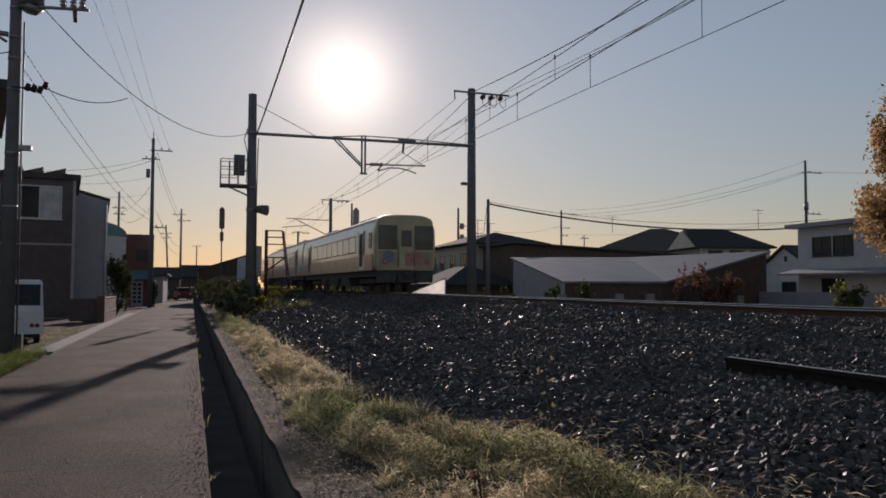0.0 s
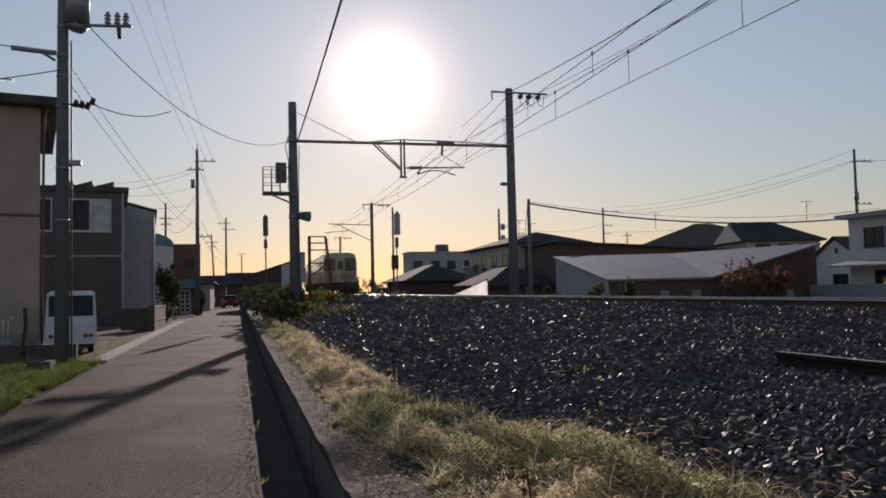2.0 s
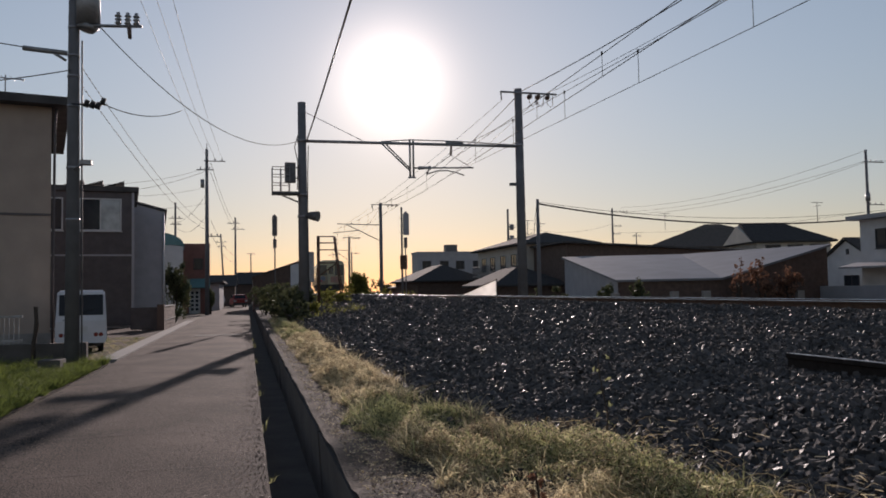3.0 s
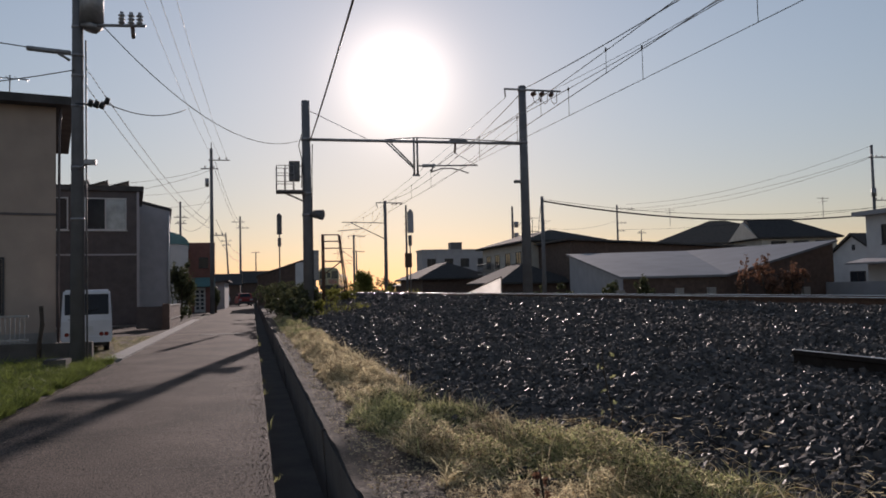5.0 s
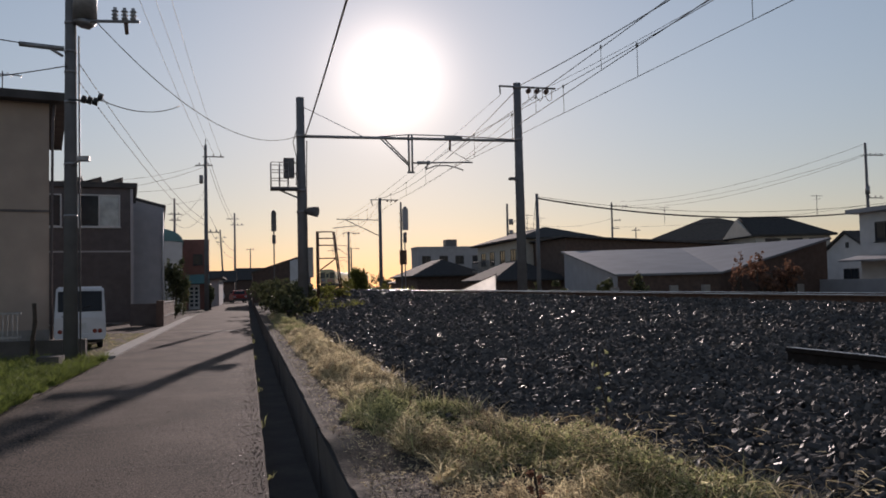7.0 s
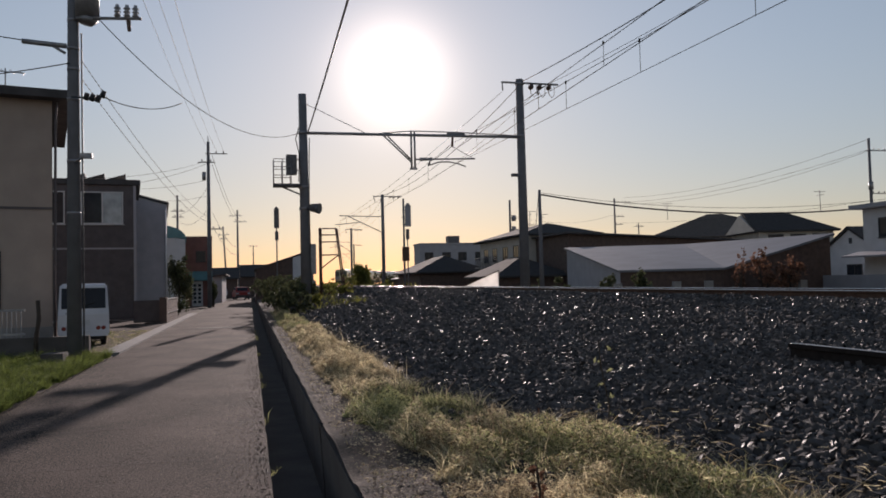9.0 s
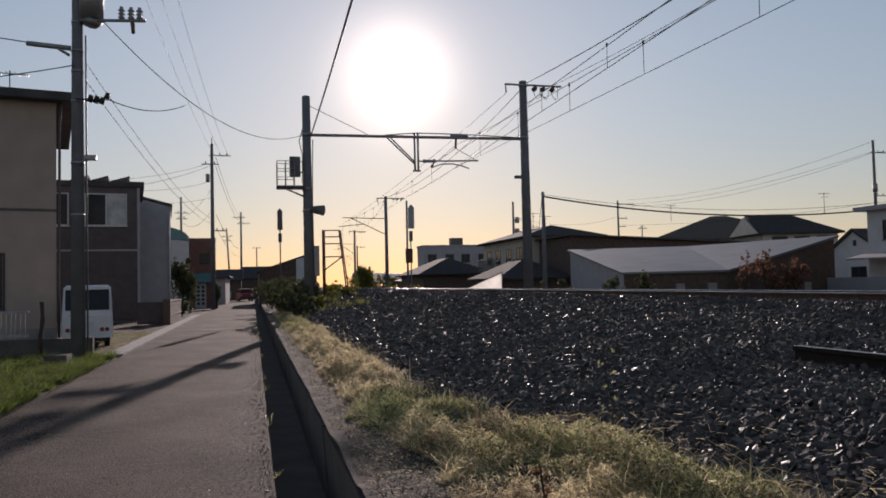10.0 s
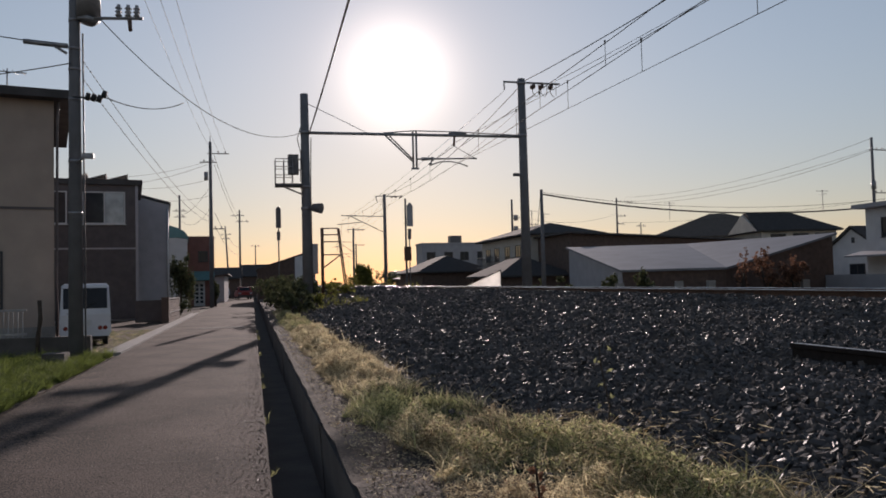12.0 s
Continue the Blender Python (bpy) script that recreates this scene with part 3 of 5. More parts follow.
    part("loudspeaker_body", rod(bm_new(), (2.3, -.12, 4.7), (2.52, -.26, 4.72), .06, .12), DARKSTEEL, g)
    part("cable_run", tube(bm_new(), [(2.50, -.02, 7.7), (2.46, -.18, 6.6), (2.44, -.22, 5.0), (2.46, -.22, 2.0), (2.47, -.22, .4)], .02), WIRE, g)
    part("cable_run", tube(bm_new(), [(2.06, -.1, 8.1), (1.92, -.15, 7.6), (2.05, -.18, 7.0), (2.02, -.2, 5.8)], .018), WIRE, g)


def side_pole(y, x, top, arm_z, reach):
    g = thing("catenary_pole", pose(x, y, 0), "slim concrete catenary pole with side arms over the track", "pole", "catenary poles")
    part("pole", rod(bm_new(), (0, 0, -.1), (0, 0, top), .2, .15, 14), POLECON, g)
    t = part("cross_arm", rod(bm_new(), (-.95, 0, top - .18), (1.9, 0, top - .2), .05), STEEL, g)
    part("strut", rod(bm_new(), (-.9, 0, top - .2), (-.75, 0, top - .75), .04), STEEL, t)
    for xx in (.9, 1.3, 1.75):
        part("insulator", rod(bm_new(), (xx, 0, top - .22), (xx - .25, -.2, top - .4), .07, .05, 8), BROWNPORC, t)
    part("bracket_arm", rod(bm_new(), (-.1, 0, arm_z), (-reach, 0, arm_z + .1), .045), STEEL, g)
    part("bracket_brace", rod(bm_new(), (-.1, 0, arm_z - 1.6), (-reach * .8, 0, arm_z + .05), .045), STEEL, g)
    part("registration_arm", rod(bm_new(), (-reach * .5, 0, arm_z - .55), (-reach - .4, 0, arm_z - .8), .04), STEEL, g)


def build_catenary():
    build_gantry()
    for x, y, reach in ((13.17, 78, 4.4), (16.06, 126, 3.0), (23.0, 176, 3.0)):
        side_pole(y, x, 10.5, 8.25, reach)
    # wires over the track, span by span: (x, y, contact height, messenger height)
    stations = ((10.0, -14, 6.05, 7.65), (8.75, 33, 6.62, 7.6), (8.9, 78, 6.6, 7.9), (13.3, 126, 6.6, 7.9), (20.2, 176, 6.6, 7.9), (28, 230, 6.6, 7.9))
    for a, b in zip(stations, stations[1:]):
        cable((a[0], a[1], a[2]), (b[0], b[1], b[2]), 0.0, .008, "thin copper contact wire over the track", COPPER, name="contact_wire", group="catenary wires")
        cable((a[0], a[1], a[3]), (b[0], b[1], b[3]), 0.45, .009, "sagging messenger wire over the track", COPPER, name="messenger_wire", group="catenary wires")
        for k in range(8):
            f = (k + 1) / 9 if a[1] > 0 else (13.85 + 4.25 * k) / 47
            p = Vector(a[:2]).lerp(Vector(b[:2]), f)
            z0, zt = a[2] + (b[2] - a[2]) * f, a[3] + (b[3] - a[3]) * f - 4 * .45 * f * (1 - f)
            single("dropper", rod(rod(bm_new(), (*p, z0 - .01), (*p, zt), .008, None, 5), (*p, zt - .06), (*p, zt + .04), .026, None, 6), COPPER, "thin dropper wire between messenger and contact wire", "wire", "droppers")
    # the next section's wires, rising to their anchor
    cable((8.75, 33, 6.6), (10.0, -14, 8.2), 0.0, .011, "thin copper wire rising to its anchor", COPPER, name="contact_wire", group="catenary wires")
    cable((8.75, 33, 7.25), (10.0, -14, 9.5), 0.3, .011, "messenger wire rising to its anchor", COPPER, name="messenger_wire", group="catenary wires")
    for y, z0, zt in ((18.7, 7.08, 7.72), (23.2, 6.93, 7.45)):
        x = 8.75 + (33 - y) * .0266
        single("dropper", rod(rod(bm_new(), (x, y, z0), (x, y, zt), .008, None, 5), (x, y, zt - .06), (x, y, zt + .04), .026, None, 6), COPPER, "thin dropper wire between messenger and contact wire", "wire", "droppers")
    posts = ((12.0, -14), (11.93, 33), (13.17, 78), (16.06, 126), (23.0, 176))
    for (xa, ya), (xb, yb) in zip(posts, posts[1:]):
        cable((xa + .2, ya, 10.5), (xb + .2, yb, 10.5), .95, .017, "thick black feeder cable along the railway poles", name="feeder_cable", group="feeder cables")
        cable((xa + 1.0, ya, 10.2), (xb + 1.0, yb, 10.2), 0.85, .009, "thin feeder wire along the railway poles", COPPER, name="feeder_wire", group="feeder cables")
    # from the short arm on the far side, down to the wires of the next pole
    cable((11.07, 32.9, 9.95), (8.95, 78, 7.9), .35, .010, "feeder branch running down to the messenger wire", COPPER, name="feeder_wire", group="feeder cables")
    cable((1.5, -16, 8.6), (2.45, 33, 7.95), .55, .028, "thick twisted black cable to the gantry pole", n=30)


build_ground()
build_ballast()
build_track()
build_catenary()


# ---------------------------------------------------------------- houses
def window(parent, face, u, z, at, w, h, panes=2, frame_mat=FRAMEWHITE, glass=GLASS):
    """A window on a wall that faces -y ('f'), +x ('r') or -x ('l'): u along the wall, at the wall's plane."""
    def put(a0, a1, z0, z1, d0, d1):
        # d: metres out of the wall
        if face == "f":
            return (a0, at - d1, z0, a1, at - d0, z1)
        if face == "r":
            return (at + d0, a0, z0, at + d1, a1, z1)
        return (at - d1, a0, z0, at - d0, a1, z1)
    fr = bm_new()
    t = 0.06
    for a0, a1, z0, z1 in ((u, u + w, z, z + t), (u, u + w, z + h - t, z + h), (u, u + t, z + t, z + h - t), (u + w - t, u + w, z + t, z + h - t)):
        box(fr, *put(a0, a1, z0, z1, -0.02, 0.05))
    for k in range(1, panes):
        c = u + w * k / panes
        box(fr, *put(c - .03, c + .03, z + t, z + h - t, -0.02, 0.04))
    wnd = part("window", fr, frame_mat, parent)
    for k in range(panes):
        a0, a1 = u + t + (w - 2 * t) * k / panes, u + t + (w - 2 * t) * (k + 1) / panes
        part("pane", box(bm_new(), *put(a0 + .01, a1 - .01, z + t, z + h - t, 0.003, 0.012)), glass if not isinstance(glass, tuple) else glass[k % len(glass)], wnd)
    part("sill", box(bm_new(), *put(u - .05, u + w + .05, z - .05, z - .003, -.02, .09)), frame_mat, wnd)


def house(label, x0, x1, y0, y1, h, wall, roof, kind="flat", rise=1.5, over=0.4, name="house", z0=-0.05, ridge="x", windows=(), trims=(), turn=0.0, pivot="r"):
    px = x1 if pivot == "r" else x0
    g = thing(name, pose(px, y0, 0, 0, 0, turn) @ pose(-px, -y0, 0), label, "house", "houses by the railway")
    wl = bm_new()
    if kind == "gable" and ridge == "y":
        xm = (x0 + x1) / 2
        prism(wl, ((x0, z0), (x1, z0), (x1, h), (xm, h + rise), (x0, h)), "y", y0, y1)
    elif kind == "gable":
        ym = (y0 + y1) / 2
        prism(wl, ((y0, z0), (y1, z0), (y1, h), (ym, h + rise), (y0, h)), "x", x0, x1)
    elif kind in ("shed_x", "shed_-x"):
        a, b = (h, h + rise) if kind == "shed_x" else (h + rise, h)
        prism(wl, ((x0, z0), (x1, z0), (x1, b), (x0, a)), "y", y0, y1)
    elif kind in ("shed_y",):
        prism(wl, ((y0, z0), (y1, z0), (y1, h + rise), (y0, h)), "x", x0, x1)
    else:
        box(wl, x0, y0, z0, x1, y1, h)
    part("wall", wl, wall, g)
    rf = bm_new()
    t = 0.16
    if kind == "flat":
        box(rf, x0 - over, y0 - over, h + .003, x1 + over, y1 + over, h + .25)
    elif kind == "gable":
        lo, hi = (x0, x1) if ridge == "y" else (y0, y1)
        c = (lo + hi) / 2
        k = rise / (c - lo)
        out = ((lo - over, h - over * k + .02), (c, h + rise + .02), (hi + over, h - over * k + .02), (hi + over, h - over * k + t), (c, h + rise + t + .03), (lo - over, h - over * k + t))
        prism(rf, out, "y" if ridge == "y" else "x", (y0 if ridge == "y" else x0) - over * .6, (y1 if ridge == "y" else x1) + over * .6)
    elif kind in ("shed_x", "shed_-x"):
        a, b = (h, h + rise) if kind == "shed_x" else (h + rise, h)
        k = (b - a) / (x1 - x0)
        prism(rf, ((x0 - over, a - k * over + .02), (x1 + over, b + k * over + .02), (x1 + over, b + k * over + t), (x0 - over, a - k * over + t)), "y", y0 - over, y1 + over)
    elif kind == "shed_y":
        k = rise / (y1 - y0)
        prism(rf, ((y0 - over, h - k * over + .02), (y1 + over, h + rise + k * over + .02), (y1 + over, h + rise + k * over + t), (y0 - over, h - k * over + t)), "x", x0 - over, x1 + over)
    elif kind in ("hip", "halfhip"):
        a, b, c, d = x0 - over, x1 + over, y0 - over, y1 + over
        inset = min((b - a), (d - c)) / 2
        vs = [rf.verts.new(p) for p in ((a, c, h), (b, c, h), (b, d, h), (a, d, h), (a, c, h + .15), (b, c, h + .15), (b, d, h + .15), (a, d, h + .15))]
        if (b - a) >= (d - c):
            r0, r1 = rf.verts.new((a + (inset if kind == "hip" else .3), (c + d) / 2, h + rise)), rf.verts.new((b - inset, (c + d) / 2, h + rise))
            for f in ((vs[4], vs[5], r1, r0), (vs[5], vs[6], r1), (vs[6], vs[7], r0, r1), (vs[7], vs[4], r0)):
                rf.faces.new(f)
        else:
            r0, r1 = rf.verts.new(((a + b) / 2, c + inset, h + rise)), rf.verts.new(((a + b) / 2, d - inset, h + rise))
            for f in ((vs[4], vs[5], r0), (vs[5], vs[6], r1, r0), (vs[6], vs[7], r1), (vs[7], vs[4], r0, r1)):
                rf.faces.new(f)
        for f in ((0, 1, 5, 4), (1, 2, 6, 5), (2, 3, 7, 6), (3, 0, 4, 7), (3, 2, 1, 0)):
            rf.faces.new([vs[i] for i in f])
        bmesh.ops.recalc_face_normals(rf, faces=rf.faces[:])
    part("roof", rf, roof, g)
    if kind == "halfhip":
        part("gable_wall", prism(bm_new(), ((y0 - over * .4, h + .1), (y1 + over * .4, h + .1), ((y0 + y1) / 2, h + rise * .86)), "x", x0 - over - .04, x0 - over + .2), wall, g)
    for wdw in windows:
        window(g, *wdw)
    for nm, bx, m in trims:
        part(nm, box(bm_new(), *bx), m, g)
    return g


def build_left_houses():
    a = house("two-storey tan rendered house with a dark flat eave", -14, -5.75, 25.5, 33.5, 7.25, TAN, DARKROOF, "flat", over=.5, turn=13,
              trims=(("band", (-14, 25.47, 3.95, -5.74, 25.498, 4.02), DARKCLAD), ("plinth", (-14, 25.46, -.05, -5.73, 25.498, .45), CONCRETE)))
    part("drainpipe", tube(bm_new(), [(-5.62, 25.4, 7.2), (-5.66, 25.42, 6.6), (-5.68, 25.42, 3), (-5.68, 25.42, .1)], .04, 8), DARKCLAD, a, "thin brown rain pipe")
    window(a, "f", -8.6, 1.0, 25.5, 1.5, 1.7, 2, FRAMEDARK, GLASS)
    b = house("dark-fronted two-storey house with a wide white window", -11, -5.32, 40, 46.5, 6.5, GREYCLAD, DARKROOF, "flat", over=.22, turn=8,
              trims=(("front_cladding", (-11, 39.93, 0.1, -5.38, 39.996, 6.5), DARKCLAD), ("joint", (-11, 39.90, 3.42, -5.38, 39.928, 3.5), GREYCLAD),
                     ("corner_trim", (-5.42, 39.86, .1, -5.3, 39.925, 6.48), GREYCLAD)))
    window(b, "f", -7.72, 4.62, 39.93, 1.85, 1.55, 2, FRAMEWHITE, (GLASS, PALEGLASS))
    window(b, "f", -9.6, 4.62, 39.93, 1.2, 1.55, 2, FRAMEWHITE, (PALEGLASS, GLASS))
    for x in (-8.4, -7.55, -6.6):
        bm = bm_new()
        prism(bm, ((x, 6.76), (x + .85, 7.02), (x + .85, 7.06), (x, 6.8)), "y", 40.1, 42.0)
        rod(bm, (x + .8, 40.2, 6.7), (x + .8, 40.2, 7.02), .02, None, 6)
        part("solar_panel", bm, DARKSTEEL, b, "tilted dark solar panel")
    c = house("narrow grey clad house with a low curved roof", -9.5, -4.62, 47.6, 56, 6.35, GREYCLAD, DARKROOF, "shed_-x", rise=1.3, over=.1, turn=6)
    part("drainpipe", rod(bm_new(), (-4.7, 47.52, 6.1), (-4.7, 47.52, .1), .05, None, 8), FRAMEWHITE, c)
    d = house("white rendered house under a rounded teal roof", -9, -4.6, 60.5, 66, 5.1, WHITEWALL, TEAL, "shed_-x", rise=.6, over=.08, turn=4.5)
    bm = bm_new()
    prism(bm, [(-4.55 - 2.2 + 2.2 * math.cos(t), 5.2 + 1.0 * math.sin(t)) for t in [math.pi * k / 12 for k in range(13)]], "y", 60.4, 66)
    part("roof_vault", bm, TEAL, d, "rounded teal metal roof")
    window(d, "f", -5.9, 2.2, 60.5, .8, 1.0, 1, FRAMEWHITE, GLASS)
    e = house("small terracotta shop house with a teal awning", -6, -2.95, 66, 72, 5.4, REDWALL, REDWALL, "flat", over=.02, turn=3)
    window(e, "f", -4.2, 3.6, 66, .75, .85, 1, FRAMEDARK, GLASS)
    bm = bm_new()
    prism(bm, ((65.0, 2.05), (66.0, 2.75), (66.0, 2.82), (64.98, 2.12)), "x", -4.7, -2.95)
    part("awning", bm, TEAL, e, "sloping teal awning")
    dr = part("door", box(bm_new(), -4.55, 65.93, 0, -3.7, 65.998, 2.0), FRAMEWHITE, e, "white glazed door")
    for i in range(2):
        for k in range(5):
            part("pane", box(bm_new(), -4.42 + i * .36, 65.91, .25 + k * .33, -4.2 + i * .36, 65.928, .46 + k * .33), GLASS, dr)
    # fence wall of blocks with pale copings
    w = thing("block_fence_wall", pose(0, 0, 0), "low brown block wall with pale coping beside the lane", "garden wall")
    for k in range(5):
        for i in range(9):
            y0 = 36.0 + i * .62 - (k % 2) * .31
            part("block", bevel(box(bm_new(), -3.72, max(36.0, y0), k * .2, -3.56, min(41.5, y0 + .605), k * .2 + .19), .01, 1), BRICKWALL, w)
    for z in (.4, 1.0):
        part("coping", box(bm_new(), -3.76, 35.98, z + .002, -3.53, 41.52, z + .045), CONCRETE, w)
    part("pier", box(bm_new(), -3.8, 35.6, 0, -3.5, 35.97, 1.12), BRICKWALL, w)
    single("dark_gate", box(box(box(bm_new(), -4.9, 35.9, .05, -3.82, 35.94, 1.0), -4.9, 35.86, .9, -3.82, 35.89, .98), -4.9, 35.86, .1, -3.82, 35.89, .18), DARKCLAD, "dark brown panel gate in the block wall", "gate")
    # far end of the lane
    house("far low house with a dark tiled roof", -7, -1.5, 104, 112, 2.6, BROWNWALL, TILE, "gable", rise=1.3)
    house("far dark house across the end of the lane", -1.5, 6, 118, 126, 3.0, BROWNWALL, TILE, "gable", rise=1.6)
    house("far low grey garage row by the lane", -5.2, -2.6, 78, 92, 2.3, PALEGREY, DARKROOF, "shed_x", rise=.3)
    h = house("brown shed with a slanting roof behind the bushes", .5, 4.5, 70, 80, 2.9, BROWNWALL, BROWNTILE, "shed_x", rise=1.3, over=.1)
    part("side_wall", box(bm_new(), 3.7, 69.95, 0, 4.5, 69.998, 4.1), WHITEWALL, h, "white end wall")


def build_right_houses():
    b = house("pale grey flat-roofed block with a roof tank", 23.9, 35.5, 110, 114, 6.9, PALEGREY, PALEGREY, "flat", over=.1)
    part("tank", bevel(box(bm_new(), 28.3, 110.5, 7.15, 30.0, 112, 8.2), .08), DARKSTEEL, b, "dark roof-top tank")
    for x in (24.6, 27.2, 29.6, 32.2):
        window(b, "f", x, 4.6, 110, 1.3, 1.2, 2, FRAMEDARK, GLASS)
    p = house("two-storey cream house with a dark tiled roof and balcony", 23.1, 29.4, 63, 77, 5.3, CREAM, TILE, "hip", rise=1.3, over=.6)
    for y in (74.2, 71.4, 68.2, 65.2):
        window(p, "l", y, 3.3, 23.1, 1.4, 1.3, 2, FRAMEDARK, GLASS)
    bal = part("balcony", box(bm_new(), 22.2, 70.6, 2.75, 23.08, 76, 2.87), CONCRETE, p)
    bm = bm_new()
    for k in range(19):
        rod(bm, (22.22, 70.6 + k * .3, 2.87), (22.22, 70.6 + k * .3, 3.75), .025, None, 5)
    rod(bm, (22.22, 70.6, 3.75), (22.22, 76, 3.75), .035, None, 6)
    part("railing", bm, DARKSTEEL, bal)
    house("low house with a dark tiled gable roof", 16.9, 23.9, 78, 90, 2.4, BROWNWALL, TILE, "hip", rise=1.9, over=.6)
    house("small dark house with a sagging tiled roof", 18.6, 24, 57, 65, 1.7, BROWNWALL, TILE, "hip", rise=1.7, over=.5)
    house("dark storehouse with a low metal roof", 17.6, 22, 93, 97, 1.9, BROWNWALL, DARKROOF, "shed_x", rise=.8)
    # lean-to shed with a bright metal roof beside the track
    g = thing("lean_to_shed", pose(0, 0, 0), "low shed end covered with a backlit white vinyl sheet", "shed", "houses by the railway")
    part("sheet", prism(bm_new(), ((13.6, 1.05), (16.25, 1.05), (16.25, 2.15)), "y", 50.0, 50.015), VINYL, g, "taut white vinyl sheet")
    part("rafter", rod(bm_new(), (13.55, 50.06, 1.06), (16.3, 50.06, 2.19), .035, None, 6), RUST, g)
    for x, z in ((13.7, 1.1), (16.25, 2.15)):
        part("post", rod(bm_new(), (x, 50.06, -.1), (x, 50.06, z), .045, None, 6), RUST, g)
    part("wall", box(bm_new(), 13.95, 50.02, -.1, 16.2, 50.1, 1.04), BROWNWALL, g)
    # warehouse: one wide pitched roof over dark walls
    w = thing("warehouse", pose(0, 0, 0), "long low warehouse with a pale metal roof and brown walls", "warehouse", "houses by the railway")
    corners = (Vector((19.7, 39.4, 1.78)), Vector((24.5, 36.6, 1.78)), Vector((32.3, 37.6, 3.62)), Vector((29.5, 49.0, 3.62)), Vector((21.65, 51.6, 3.6)))
    bm = bm_new()
    lo = [bm.verts.new(c) for c in corners]
    hi = [bm.verts.new(c + Vector((0, 0, .12))) for c in corners]
    bm.faces.new(lo[::-1])
    bm.faces.new(hi)
    for i in range(5):
        bm.faces.new((lo[i], lo[(i + 1) % 5], hi[(i + 1) % 5], hi[i]))
    roof = part("roof", bm, METALROOF, w)
    mid = sum(corners, Vector()) / 5
    for i, m in ((0, BROWNWALL), (1, BROWNWALL), (4, PALEGREY)):
        a, b2 = corners[i].lerp(mid, .03), corners[(i + 1) % 5].lerp(mid, .03)
        bm = bm_new()
        n = (b2 - a).cross(Vector((0, 0, 1))).normalized() * .1
        vs = [bm.verts.new(p) for p in (Vector((a.x, a.y, -.05)), Vector((b2.x, b2.y, -.05)), b2 - Vector((0, 0, .02)), a - Vector((0, 0, .02)))]
        vi = [bm.verts.new(v.co - n) for v in vs]
        bm.faces.new(vs)
        bm.faces.new(vi[::-1])
        for k in range(4):
            bm.faces.new((vs[k], vi[k], vi[(k + 1) % 4], vs[(k + 1) % 4]))
        bmesh.ops.recalc_face_normals(bm, faces=bm.faces[:])
        part("wall", bm, m, w)
    house("long dark hall with a flat dark roof", 23.9, 40, 56, 66, 4.2, BROWNWALL, DARKROOF, "shed_-x", rise=.75, over=.4)
    h = house("large house with a brown hipped tile roof", 41.0, 56.6, 74, 88, 5.4, CREAM, BROWNTILE, "hip", rise=3.0, over=.6, turn=-22, pivot="l")
    t = house("two-storey pale house with a dark hipped roof", 43.7, 50.4, 60, 66, 5.2, CREAM, TILE, "halfhip", rise=2.0, over=.45, turn=-12, pivot="l")
    for x in (44.5, 46.5, 48.5):
        window(t, "f", x, 3.9, 60, 1.4, 1.1, 2, FRAMEDARK, GLASS)
    s = house("small white gabled house with one dark window", 38, 44, 40.8, 45, 3.05, WHITEWALL, TILE, "gable", rise=1.25, over=.35)
    window(s, "l", 41.9, 1.0, 38, 1.3, 1.0, 2, FRAMEDARK, GLASS)
    part("vent", box(bm_new(), 37.93, 42.7, 3.35, 37.996, 42.92, 3.72), FRAMEDARK, s, "small dark gable vent")
    g = house("white two-storey house with a flat roof and paired windows", 33.9, 41, 27.5, 37.2, 5.05, WHITEWALL, PALEGREY, "flat", over=.5)
    window(g, "l", 34.68, 3.38, 33.9, 1.38, 1.1, 2, FRAMEDARK, GLASS)
    window(g, "l", 33.15, 3.38, 33.9, 1.38, 1.1, 2, FRAMEDARK, GLASS)
    window(g, "l", 33.8, 1.0, 33.9, 1.6, 1.1, 2, FRAMEDARK, GLASS)
    part("porch_roof", prism(bm_new(), ((32.7, 2.3), (33.88, 2.55), (33.88, 2.65), (32.7, 2.4)), "y", 29.5, 37.6), PALEGREY, g, "pale porch roof")
    # garden wall and pale concrete posts along the railway's far foot
    for x, y, z in ((18.0, 36.1, 1.2), (20.9, 35.4, 1.24), (22.4, 34.9, 1.24), (27.5, 34.4, 1.16)):
        single("concrete_post", bevel(box(bm_new(), x - .2, y - .1, -.05, x + .2, y + .1, z), .02, 1), CONCRETE, "short pale concrete post by the railway", "post", "concrete posts")
    single("garden_wall", bevel(box(bm_new(), 31.4, 28, -.05, 31.6, 37.6, 1.35), .02, 1), PALEGREY, "grey garden wall before the white houses", "garden wall")


def utility_pole(x, y, top, label, arms, r=0.16):
    g = thing("utility_pole", pose(x, y, 0), label, "utility pole", "utility poles")
    part("pole", rod(bm_new(), (0, 0, -.05), (0, 0, top), r, r * .62, 16), POLECON, g)
    for z, a0, a1, dy in arms:
        arm = part("cross_arm", rod(bm_new(), (a0, -r, z), (a1, -r - dy, z), .04), STEEL, g)
        k = max(2, int(abs(a1 - a0) / .45))
        for i in range(k):
            f = (i + .5) / k
            xx = a0 + (a1 - a0) * f
            part("insulator", rod(rod(bm_new(), (xx, -r, z + .04), (xx, -r, z + .2), .035, .05, 8), (xx, -r, z + .12), (xx, -r, z + .14), .065, .065, 8), PORCELAIN, arm)
    return g


